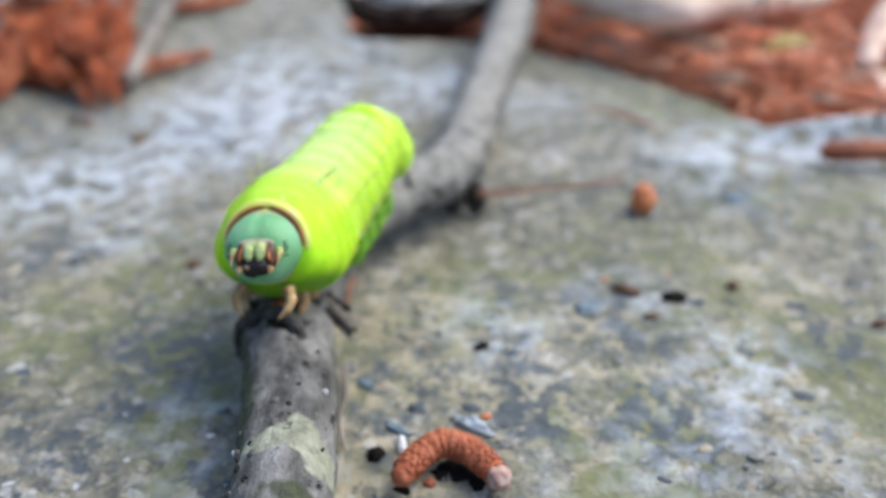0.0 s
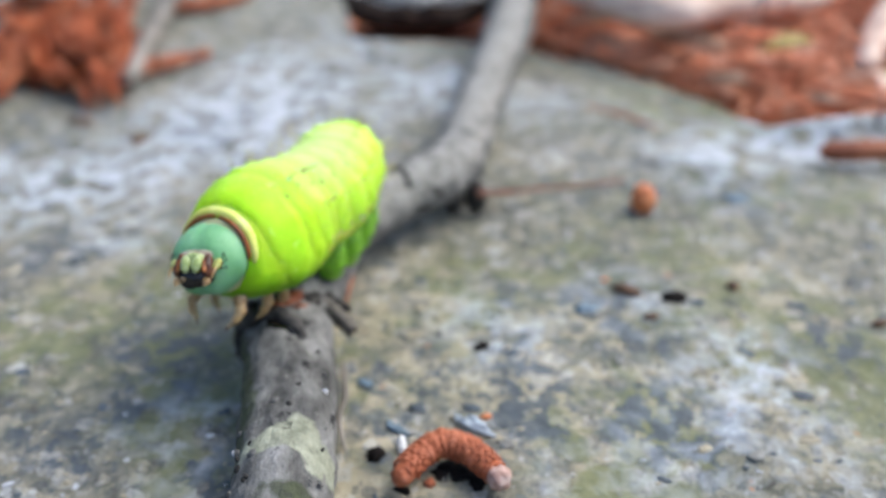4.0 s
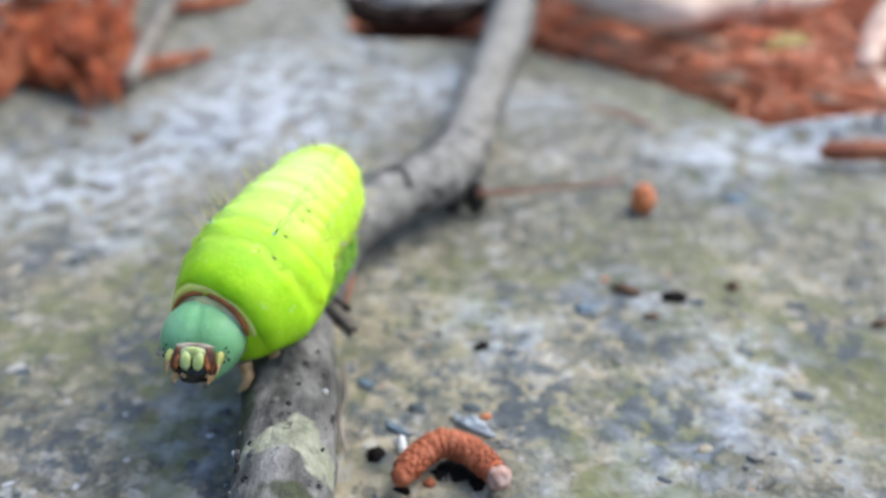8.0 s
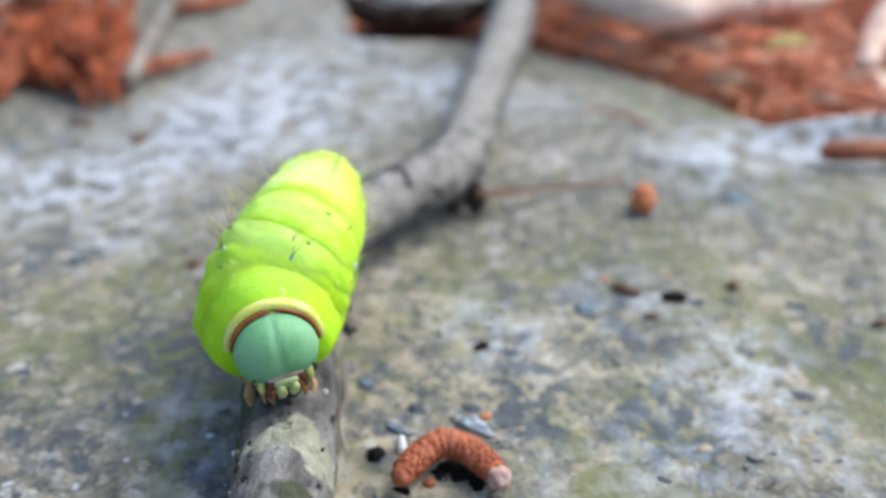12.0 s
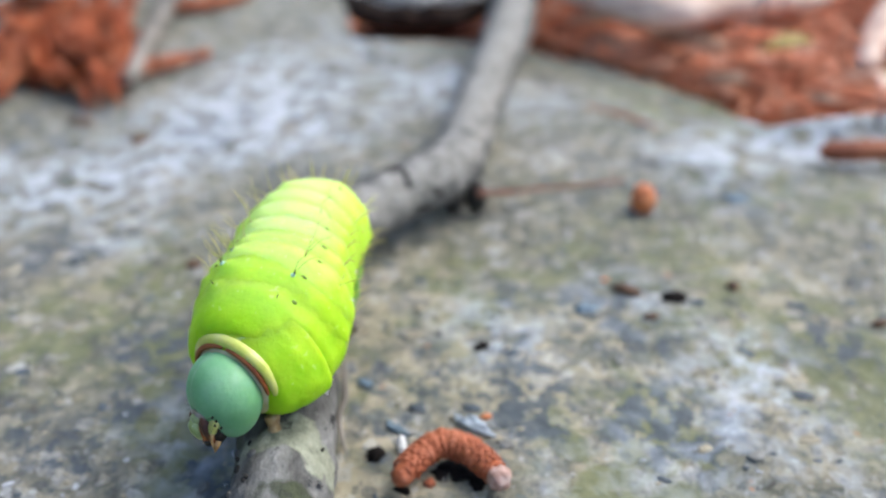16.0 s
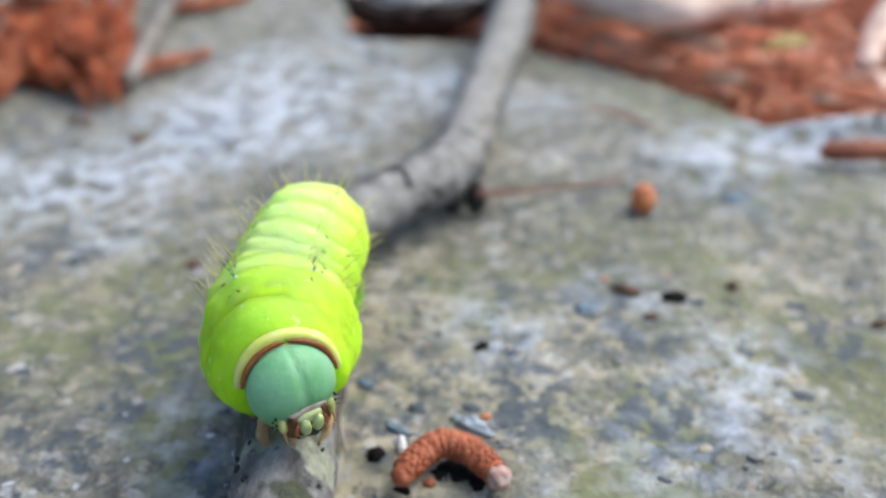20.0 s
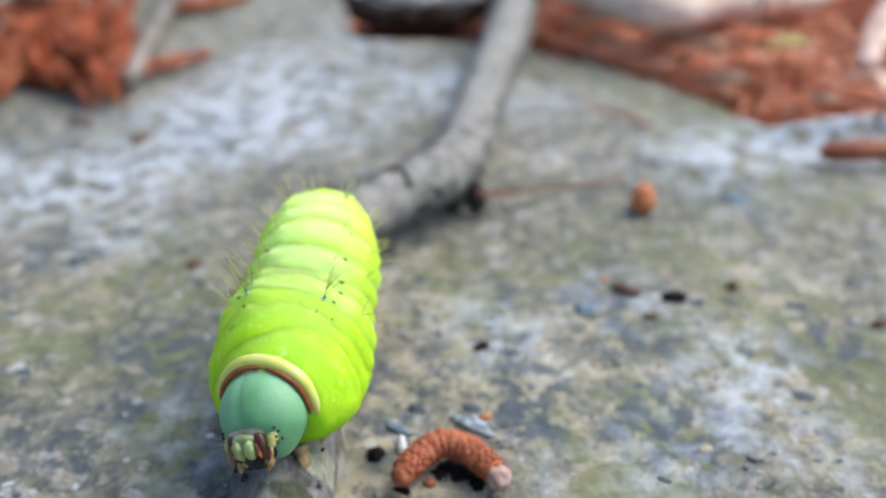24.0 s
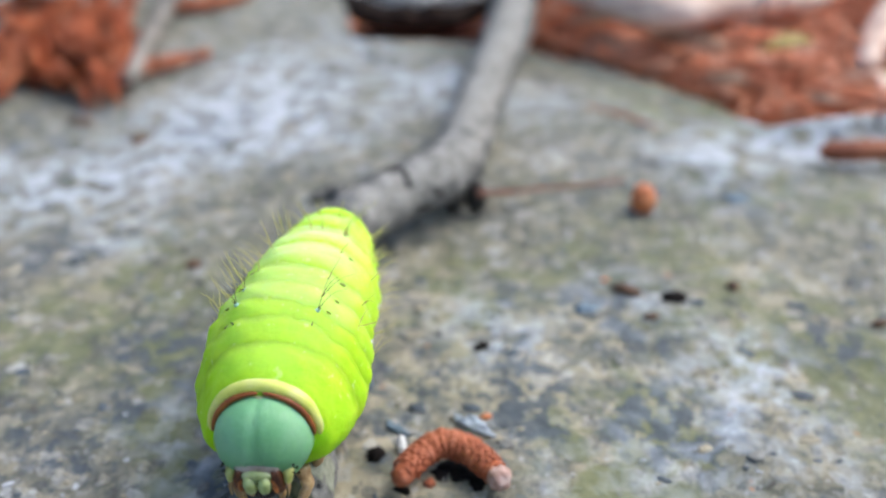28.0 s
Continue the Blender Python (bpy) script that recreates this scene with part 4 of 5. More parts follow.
crawl(3.5, (-19.21, 66.61, 16.43), (-23, 59, 13), (-16.59, 75.85, 14.5), (-12.91, 81.79, 14.2), (-11.12, 87.44, 15), (-10.32, 92.08, 14.2))
crawl(5.5, (-22.43, 64.34, 13.27), (-26, 46, 17), (-16.38, 69.83, 14.8), (-13.11, 75.51, 15), (-11.9, 82.54, 15), (-11.3, 88.25, 15.7))
crawl(6, (-21.2, 63.82, 13.64), (-26, 47, 20), (-16.38, 69.79, 14.5), (-12.97, 74.99, 14.8), (-12.1, 82.09, 14.9), (-11.26, 86.95, 16.1))
crawl(7, (-20.45, 61.63, 13.36), (-14, 49, 12), (-16.24, 67.99, 15), (-12.74, 73.23, 15.5), (-12.74, 79.71, 14.5), (-11.89, 86.9, 14.8))
crawl(8, (-19.75, 58.84, 12.5), (1, 42, -4), (-16.7, 65.2, 14.0), (-15.2, 71.2, 14.9), (-13.5, 76.8, 15.0), (-12.2, 83.5, 15.6))
crawl(9, (-18.38, 57.99, 11.9), (22, 25, -10), (-16.6, 64.42, 14.5), (-15.3, 70.2, 15.2), (-13.4, 75.2, 15.0), (-12.0, 80.2, 15.9))
crawl(10, (-16.6, 58, 12.4), (31, -3, 4), (-16.6, 64.2, 14.3), (-14.9, 69.9, 15.5), (-13.3, 75.3, 14.7), (-12.2, 80.8, 15.5))
crawl(11, (-14.9, 58, 12.5), (29, -6, 10), (-15.75, 63.19, 13.4), (-13.9, 69.1, 15.5), (-13.0, 74.82, 14.6), (-12.5, 82.5, 15.2))
crawl(12, (-13.48, 57.27, 12.6), (22, -4, 5), (-14.95, 63.64, 12.9), (-13.1, 69.12, 15.8), (-13.1, 76.0, 14.6), (-12.5, 83.5, 14.9))
crawl(12.5, (-13.22, 57.33, 12.8), (9, -4, -3), (-14.56, 63.36, 13.2), (-12.79, 69.15, 16.4), (-13.4, 76.18, 14.5), (-13.55, 84.37, 13))
crawl(14.5, (-14.08, 55.99, 12.32), (-28, 8, 10), (-13.9, 63.17, 13.5), (-12.85, 69.46, 15.6), (-12.17, 73.99, 15.3), (-12.71, 79.17, 14.3))
crawl(15, (-14.4, 55.2, 12.33), (-46, 6, 18), (-13.65, 62.56, 13.5), (-12.95, 69.06, 15.4), (-11.9, 72.72, 15.5), (-12.4, 77.22, 14.7))
crawl(16, (-16.6, 52.4, 12.17), (-56, 3, 22), (-13.75, 60.34, 14.4), (-12.9, 67.22, 15.8), (-11.75, 71.54, 15.5), (-11.53, 75.45, 14.5))
crawl(17, (-17.69, 54.2, 11.35), (-18, 6, 15), (-13.76, 59.65, 15), (-12.93, 66.36, 15.8), (-12.22, 70.99, 15.3), (-10.53, 75.13, 14.8))
crawl(18, (-16.29, 54.75, 12.36), (-4, 2, 12), (-13.51, 61.4, 14.1), (-12.27, 67.71, 15.8), (-12.49, 69.6, 15.9), (-10.57, 72.53, 15.2))
crawl(19, (-13.5, 52.56, 13.17), (19, 3, 7), (-13.7, 61.02, 13.4), (-12.27, 67.28, 15.8), (-11.77, 70.55, 15.7), (-12.01, 73.22, 14.7))
crawl(20, (-11.41, 51.94, 13.23), (35, 5, 2), (-13.5, 60.4, 13.4), (-12.21, 66.83, 15.8), (-11.8, 70.3, 15.8), (-11.88, 73.32, 14.6))
crawl(21, (-11.46, 50.76, 13.3), (11, 5, -5), (-13.06, 59.25, 12.8), (-12.06, 65.9, 15.6), (-11.06, 70.41, 17), (-11.47, 72.17, 15.5))
crawl(21.5, (-11.56, 51.42, 13.08), (1, 1, -5), (-12.9, 59.08, 12.7), (-11.86, 65.67, 15.5), (-11.07, 70.02, 16.8), (-11.29, 72.11, 15.6))
crawl(23.5, (-13.42, 49.34, 12.37), (-46, 12, 35), (-12.31, 58.6, 12.4), (-11.21, 64.93, 15.1), (-11.25, 70.59, 15.2), (-10.84, 74.26, 14.7))
crawl(24, (-13.23, 49.84, 12.25), (-30, 23, 26), (-12.03, 58.29, 12.4), (-11.02, 64.7, 15), (-11.26, 70.6, 14.9), (-10.58, 74.38, 14.7))
crawl(25, (-12.2, 49.14, 12.91), (22, 54, -14), (-12.09, 57.87, 11.8), (-10.77, 66.58, 15), (-10.25, 69.85, 16.3), (-10.1, 71.09, 15.2))
crawl(26, (-11.03, 49.03, 12.84), (31, 18, -2), (-12.11, 56.98, 12.8), (-10.54, 64.2, 15.3), (-10.15, 67.14, 16.2), (-9.93, 67.99, 15.1))
crawl(27, (-11.57, 46.27, 13.51), (14, 10, -2), (-12, 54.28, 13.4), (-10.65, 60.75, 15), (-10.8, 66.12, 13.7), (-10.17, 70.82, 15))
crawl(28, (-12.39, 46.07, 13.39), (-4, 7, 2), (-12.05, 53.71, 13.7), (-10.85, 60.08, 15), (-11.05, 65.63, 13.3), (-10, 71.5, 14.6))


def posture(head, turn, thorax, middle, rear, end):
    """World poses of the head and of every body ring along the bent back."""
    path = smooth_path([head, thorax, middle, rear, end], 161)
    step = np.linalg.norm(np.diff(path, axis=0), axis=1)
    run = np.concatenate([[0], np.cumsum(step)])
    total = run[-1]
    yaw, pitch, roll = (radians(a) for a in turn)
    face = Vector((math.sin(yaw) * math.cos(pitch), -math.cos(yaw) * math.cos(pitch), math.sin(pitch)))
    low = Vector((face.x, face.y, 0.45 * face.z))
    ahead = (Vector(head) - Vector(thorax)).normalized()
    n = len(SEG)
    # the collar's ring sits close behind the head and follows its turn half way
    collar = (ahead * 0.72 + low * 0.28).normalized()
    back = 2.6 + 4.0 * (1 - max(0.0, low.normalized().dot(ahead)))
    poses = [frame_of((Vector(head) - collar * min(back, 3.8)) * MM, collar)]
    for i in range(1, n):
        s = 5.3 + (total - 5.3) * ((i - 1) / (n - 2)) ** 0.97
        k = int(np.searchsorted(run, min(s, total - 1e-4)))
        k = min(max(k, 1), 160)
        fwd = Vector(path[max(k - 9, 0)] - path[min(k + 9, 160)]).normalized()
        c = Vector(path[k])
        if i == 1:
            fwd = (fwd * 0.75 + collar * 0.25).normalized()
        if i > n - 3:
            # the hind end bends down to clasp the twig
            fwd = (fwd + Vector((0, 0, 0.35 if i == n - 2 else 0.9))).normalized()
            c.z -= 0.3 if i == n - 2 else 1.2
        poses.append(frame_of(c * MM, fwd))
    return frame_of(mm(head), face, roll=turn[2]), poses


caterpillar, rings_of_body, cat_head = build_caterpillar()


def motions():
    body_rows, head_rows = [], []
    seg_rows = [[] for _ in SEG]
    for t, head, turn, thorax, middle, rear, end in CRAWL:
        h, poses = posture(head, turn, thorax, middle, rear, end)
        base = Matrix.Translation((middle[0] * MM, middle[1] * MM, 0.009))
        inv = base.inverted()
        body_rows.append((t, base))
        head_rows.append((t, inv @ h))
        for rows, m in zip(seg_rows, poses):
            rows.append((t, inv @ m))
    walk(caterpillar, body_rows)
    walk(cat_head, head_rows)
    for ob, rows in zip(rings_of_body, seg_rows):
        walk(ob, rows)


# ---- small things lying on the slab ----
def build_catkin():
    """A curled, scaly, brick-red catkin with a pale tip."""
    pts = ((-3.43, 54.33, 1.6), (-2.24, 56.24, 1.7), (-0.44, 57.71, 1.9), (1.53, 57.57, 1.9), (3.21, 56.24, 1.7), (4.4, 54.7, 1.5))
    base = on_slab(pts[2])
    ob = thing("catkin", "curled brick-red scaly catkin lying on the slab", "catkin", Matrix.Translation(base))
    line = [mm(p) - base for p in pts]
    v, f = tube(line, [r * MM for r in (0.95, 1.2, 1.3, 1.3, 1.25, 1.1)], 24, 110, 0.12, 900, 4.0, rings=0.05, ring_step=0.95 * MM)
    part("core", (v, f, CATKIN), ob)
    rng = random.Random(5)
    path = smooth_path([tuple(p) for p in line], 60)
    scale = mesh_from("scale", *blob(0.3 * MM, 0.27 * MM, 0.1 * MM, 0.3, 2, 1, 5, 8), CATKIN)
    for i in range(4, 56, 3):
        t = Vector(path[i + 1] - path[i - 1]).normalized()
        s = t.cross(Vector((0, 0, 1))).normalized()
        u = s.cross(t)
        for k in range(7):
            a = math.radians(-15 + 35 * k + 17 * (i % 2)) + rng.uniform(-.1, .1)
            d = s * math.cos(a) + u * math.sin(a)
            c = Vector(path[i]) + d * 1.2 * MM
            part("scale", scale, ob, at=frame_of(c, t, d))
    part("tip", (*blob(1.05 * MM, 1.1 * MM, 1.05 * MM, 0.3, 2.4, 2, 12, 16), CATKIN_TIP), ob, "pinkish white crumbly tip", Matrix.Translation(line[-1] + Vector((0.3, -0.5, 0)) * MM))
    part("butt", (*blob(0.95 * MM, 0.95 * MM, 0.95 * MM, 0.12, 2, 3, 10, 14), CATKIN), ob, "", Matrix.Translation(line[0]))


build_catkin()


def build_bud():
    p = (27.09, 106.11, 1.6)
    base = on_slab(p)
    ob = thing("bud", "small orange-brown bud lying beside a thin stalk", "bud", Matrix.Translation(base) @ pose(0, 0, 0, 0, 0, -12))
    part("body", (*blob(1.65 * MM, 1.8 * MM, 2.3 * MM, 0.1, 2, 1, 14, 20), BUD), ob, "", Matrix.Translation((0, 0, 1.7 * MM)))
    for k in range(3):
        part("bud_scale", (*blob(0.9 * MM, 0.5 * MM, 1.5 * MM, 0.1, 2, k, 8, 12), BUD), ob, "", pose(0, 0, 1.6 * MM, 0, 8, 120 * k) @ pose(0.95 * MM, 0, 0))


build_bud()


def stick(name, label, category, pts, radii, material, rough=0.1, group="", sides=14, n=40, knobs=0):
    """A loose stick along a line of millimetre points; its base lies under its middle."""
    base = mm(pts[len(pts) // 2])
    ob = thing(name, label, category, Matrix.Translation(base), group)
    part("shaft", (*tube([mm(p) - base for p in pts], [r * MM for r in radii], sides, n, rough, 380, pts[0][0]), material), ob)
    rng = random.Random(int(abs(pts[0][0] * 10)))
    for k in range(knobs):
        i = rng.randrange(len(pts) - 1)
        s = rng.random()
        c = (Vector(pts[i]) * (1 - s) + Vector(pts[i + 1]) * s) * MM - base
        r = radii[i] * MM
        part("knot", (*blob(r * 1.1, r * 1.1, r * 0.9, 0.3, 2, k, 8, 10), material), ob, "", Matrix.Translation(c + Vector((0, -r * 0.3, r * 0.4))))
    return ob


stick("thin_stalk", "thin red-brown leaf stalk reaching from the twig", "stalk", ((4.51, 102.82, 4), (8.84, 106.15, 2.6), (13.72, 108.83, 1.8), (19.51, 110.93, 1.3), (25.86, 113.03, 1)), (0.55, 0.38, 0.3, 0.28, 0.25), STALK, 0.15, knobs=2)
stick("red_brown_stick", "short smooth red-brown stick on the pale lip of the slab", "stick", ((57.06, 122.05, 1.6), (58.58, 121.13, 2), (63.09, 120.88, 2.2), (69.04, 121.06, 2.4), (76.02, 121.48, 2.4)), (0.9, 1.5, 1.65, 1.6, 1.5), RED_WOOD, 0.06, n=50)
stick("grey_stick", "greyish tan dead stick lying under red sprigs", "stick", ((-56.62, 150.81, 2.2), (-58.33, 165.26, 2.6), (-60.41, 181.16, 3), (-63.53, 205.15, 3.4), (-68.48, 233.33, 3.6)), (1.5, 1.7, 1.8, 1.9, 1.9), WOOD_GREY, 0.1, knobs=3)
stick("red_brown_stick", "thin red-brown broken twig on the slab", "stick", ((-58.83, 158.47, 1.5), (-55.75, 161.54, 1.8), (-50.91, 165.66, 1.8), (-46.79, 169.41, 1.4)), (1.4, 1.5, 1.4, 0.8), RED_WOOD, 0.15, knobs=2)
stick("red_brown_stick", "red-brown broken twig lying further back on the slab", "stick", ((-64.89, 204.5, 2), (-57.5, 206.54, 2), (-51.97, 211.52, 1.8), (-47.93, 218.3, 1.2)), (1.6, 1.7, 1.6, 1.0), RED_WOOD, 0.15, knobs=2)
stick("peeled_branch", "pale peeled branch lying on the rusty litter", "branch", ((20.76, 197.67, 9.5), (29.83, 182.59, 10), (36.67, 175.36, 10), (44.52, 170.27, 10), (54.21, 173.64, 10), (69.91, 177.13, 10), (78.78, 182.58, 10)), (2.02, 2.66, 3.35, 3.66, 2.83, 2.51, 1.88), WOOD_PALE, 0.1, n=60, sides=20, knobs=2)
stick("peeled_branch", "pale peeled branch end standing out of the litter", "branch", ((76.55, 154.21, 4), (81.39, 161.38, 6), (88.88, 171.75, 8.5), (112.92, 210.13, 10)), (1.63, 3.13, 4.01, 4.28), WOOD_PALE, 0.12, n=50, sides=20, knobs=1)
stick("dark_branch", "dark curved branch in the gap behind the slab", "branch", ((-33.43, 247.29, -1), (-24.19, 223.24, -2), (-17.31, 216.29, -3), (-6.78, 214.03, -3.5), (3.61, 215.25, -3), (10.92, 224.36, -2), (18.12, 247.29, -1)), (2.4, 2.8, 3.0, 3.1, 3.0, 2.6, 2.2), WOOD_DARK, 0.15, n=60, sides=18, knobs=3)
stick("bark_strip", "tan strip of shed bark among rusty needles", "bark strip", ((48.66, 156.02, 2), (51.59, 152.66, 2.6), (56.05, 151.94, 2)), (0.6, 1.0, 0.5), WOOD_TAN, 0.2, "bark strips")
stick("bark_strip", "tan strip of shed bark at the litter's edge", "bark strip", ((63.97, 147.09, 1.6), (65.16, 143.85, 2), (68.53, 142.49, 1.6)), (0.6, 1.0, 0.5), WOOD_TAN, 0.2, "bark strips")
stick("bark_strip", "small tan strip of shed bark by the branch", "bark strip", ((32.64, 178.39, 2.4), (34.59, 174.49, 3), (36.89, 172.62, 2.4)), (0.5, 0.9, 0.5), WOOD_TAN, 0.2, "bark strips")
litter_rng = random.Random(17)
for k in range(22):
    x = litter_rng.uniform(22, 100)
    y = 204 - 0.85 * x + litter_rng.uniform(2, 34) if x < 72 else 142 + litter_rng.uniform(2, 30)
    z = 1.6 + 0.12 * max(0.0, y - 150)
    turn, length = radians(litter_rng.gauss(-10, 35)), litter_rng.uniform(3, 6.5)
    d = Vector((math.cos(turn) * length, math.sin(turn) * length, litter_rng.uniform(-0.6, 0.8)))
    c = Vector((x, y, z))
    stick("bark_strip", "pinkish tan flake of shed bark among rusty needles", "bark strip", (tuple(c - d), tuple(c + Vector((0, 0, 0.5))), tuple(c + d)), (0.6, litter_rng.uniform(0.9, 1.5), 0.5), WOOD_TAN if k % 3 else WOOD_PALE, 0.2, "bark strips", 10, 20)
stick("dead_needle", "single orange-brown dead needle on the slab", "needle", ((24.56, 143.75, 0.7), (29.23, 139.75, 0.9), (32.42, 136.42, 0.8), (35.87, 133.96, 0.4)), (0.2, 0.36, 0.36, 0.1), RED_WOOD, 0.05, sides=8, n=24)
stick("dead_needle", "single pale brown fibre beside the twig", "needle", ((-10.16, 71.37, 0.6), (-9.33, 65.78, 0.8), (-9.66, 62.64, 0.7), (-8.65, 58.47, 0.4)), (0.15, 0.3, 0.3, 0.12), WOOD_GREY, 0.05, sides=8, n=24)
stick("dead_needle", "thin rusty needle leaning on the twig", "needle", ((-10, 88.02, 3.5), (-10.42, 84.8, 2.4), (-10.75, 80.81, 1.2)), (0.15, 0.3, 0.12), RED_WOOD, 0.05, sides=8, n=24)


def chip(name, label, category, p, size, material, turn=0.0, seed=1.0, group="", rough=0.5, sit=0.4):
    """A crumb resting on the slab."""
    at = on_slab(p, size[2] * sit)
    ob = new(name, mesh_from(name, *blob(*(s * MM for s in size), rough, 2.2, seed, 10, 14), material))
    return tagged_at(ob, Matrix.Translation(at) @ pose(0, 0, 0, 0, 0, turn), label, category, group)


SEEDS = "dark crumbs on the slab"
# flat black pieces stand in for the deep shade under the catkin
for k, (p, size) in enumerate((((0.80, 57.28, 0), (1.3, 0.8, 0.2)), ((1.92, 56.58, 0), (1.3, 0.8, 0.22)), ((3.12, 55.63, 0), (1.2, 0.8, 0.2)), ((-0.29, 56.31, 0), (0.9, 0.6, 0.18)), ((-3.47, 54.57, 0), (0.8, 0.4, 0.15)))):
    chip("catkin_shade", "flat black piece standing in for the shade under the catkin", "soil crumb", p, size, CHIP_BLACK, 40 * k, 30 + k, SEEDS, 0.7, 0.2)
chip("husk_and_pit", "small black seed husk on the stone", "seed", (4.01, 73.89, 0), (0.85, 0.45, 0.45), CHIP_BLACK, 25, 1, SEEDS)
# the next two dark lumps stand in for shaded pits in the stone
chip("husk_and_pit", "black lump standing in for a shaded pit in the stone", "seed", (26.45, 84.01, 0), (1.5, 1.0, 0.7), CHIP_BLACK, 5, 2, SEEDS)
chip("bark_crumb_and_pit", "dark brown lump standing in for a shaded pit in the stone", "bark crumb", (21.19, 85.32, 0), (1.6, 0.7, 0.6), CHIP_BROWN, -20, 3, SEEDS)
chip("bark_crumb_and_pit", "thin dark brown bark crumb on the stone", "bark crumb", (23.01, 80.13, 0), (0.9, 0.4, 0.35), CHIP_BROWN, 15, 4, SEEDS)
chip("bark_crumb_and_pit", "small dark bark crumb on pale stone", "bark crumb", (34.07, 86.66, 0), (0.7, 0.7, 0.5), CHIP_BROWN, 0, 5, SEEDS)
chip("bark_crumb_and_pit", "dark brown bark crumb at the slab's side", "bark crumb", (48.32, 79.7, 0), (1.0, 0.5, 0.5), CHIP_BROWN, 20, 6, SEEDS)
chip("bark_crumb_and_pit", "reddish brown blurred crumb on the stone", "bark crumb", (-30.55, 91.95, 0), (0.9, 0.7, 0.5), CHIP_BROWN, 20, 7, SEEDS)
chip("bark_crumb_and_pit", "dark crumb far back on the stone", "bark crumb", (-49.19, 131.59, 0), (1.3, 0.9, 0.7), CHIP_BROWN, 0, 8, SEEDS)
chip("bark_crumb_and_pit", "flat brown crumb under the litter", "bark crumb", (-61.98, 140.5, 0), (2.4, 0.9, 0.6), CHIP_BROWN, -12, 9, SEEDS)
chip("black_crumb", "angular black crumb beside the catkin", "bark crumb", (-6.01, 58.68, 0), (0.85, 0.75, 0.6), CHIP_BLACK, 30, 10, SEEDS, 0.6)
white_chip = chip("white_chip", "tiny white stone chip propped up beside the catkin", "stone chip", (-3.7, 59.4, 0), (0.42, 0.95, 0.34), CHIP_WHITE, 10, 11, rough=0.3, sit=1.6)
white_chip.matrix_basis = white_chip.matrix_basis @ pose(0, 0, 0, 40)
chip("slate_chip", "long blue-grey slate splinter on the stone", "stone chip", (-4.42, 62.51, 0), (1.5, 0.45, 0.4), CHIP_SLATE, -42, 12, "slate splinters", 0.8, 0.1)
chip("slate_chip", "pale grey-blue stone splinter behind the catkin", "stone chip", (3.0, 62.3, 0), (2.0, 0.7, 0.5), CHIP_PALE, -38, 13, "slate splinters", 0.8, 0.1)
chip("slate_chip", "small blue-grey slate splinter near the twig", "stone chip", (-7.84, 69.2, 0), (0.9, 0.5, 0.4), CHIP_SLATE, -30, 14, "slate splinters")
chip("slate_chip", "dark blue-grey slate chip set in sandy stone", "stone chip", (15.91, 81.7, 0), (1.5, 0.9, 0.5), CHIP_SLATE, 10, 15, "slate splinters", 0.8, 0.1)
chip("slate_chip", "blue-grey slate chip in pale stone", "stone chip", (41.13, 110.35, 0), (1.6, 1.0, 0.5), CHIP_SLATE, 0, 16, "slate splinters", 0.8, 0.1)
chip("catkin_crumb", "tiny red-brown crumb fallen from the catkin", "crumb", (-1.16, 55.02, 0), (0.5, 0.42, 0.4), CATKIN, 0, 17, "catkin crumbs")
chip("catkin_crumb", "tiny orange crumb behind the catkin", "crumb", (4.05, 63.61, 0), (0.55, 0.35, 0.3), BUD, 0, 18, "catkin crumbs")
chip("catkin_crumb", "tiny orange crumb on sandy stone", "crumb", (19.1, 87.78, 0), (0.45, 0.3, 0.25), BUD, 0, 19, "catkin crumbs")


# ---- rock and leaf litter behind the slab ----
def build_rock():
    ob = new("rock", mesh_from("rock", *blob(18 * MM, 9 * MM, 7 * MM, 0.2, 1.6, 3, 28, 44), ROCK))
    tagged_at(ob, pose(-6.5 * MM, 226 * MM, -2.5 * MM), "rounded pale rock behind a dark gap at the slab's rim", "rock")


build_rock()


def sprig_mesh(seed, length, count, spread=26, size=1.0, skin=None):
    """A dead conifer shoot: a stem closely set with curved awl-shaped needles (millimetres along x)."""
    rng = random.Random(seed)
    bend = rng.uniform(-0.12, 0.12)
    line = [Vector((length * u, bend * length * u * u * 2, 0.6 * math.sin(3 * u + seed))) for u in (0, 0.33, 0.66, 1)]
    stem = tube([p * MM for p in line], [0.55 * MM, 0.5 * MM, 0.4 * MM, 0.2 * MM], 6, 12)
    path = smooth_path([tuple(p) for p in line], 80)
    needles = []
    for i in range(count):
        u = (i + rng.random()) / count
        k = min(int(u * 78), 78)
        c, t = Vector(path[k]), Vector(path[k + 1] - path[k]).normalized()
        a = i * 2.4 + rng.uniform(-.3, .3)
        s = t.cross(Vector((0, 0, 1))).normalized()
        d = s * math.cos(a) + s.cross(t) * math.sin(a)
        ang = radians(spread + rng.uniform(-10, 14))
        ln = rng.uniform(3.2, 5.4) * (1 - 0.35 * u) * size
        mid = c + (t * math.cos(ang * 1.5) + d * math.sin(ang * 1.5)) * ln * 0.5
        tip = mid + (t * math.cos(ang * 0.5) + d * math.sin(ang * 0.5)) * ln * 0.5
        needles.append(tube([c * MM, mid * MM, tip * MM], [0.42 * MM * size, 0.36 * MM * size, 0.06 * MM], 5, 5))
    return mesh_from("stem", *stem, RED_WOOD), mesh_from("needles", *joined(needles), skin or NEEDLE)


SPRIGS = [sprig_mesh(k, *spec) for k, spec in enumerate(((20, 56), (24, 64), (16, 46), (28, 70), (13, 38), (22, 60, 34)))]


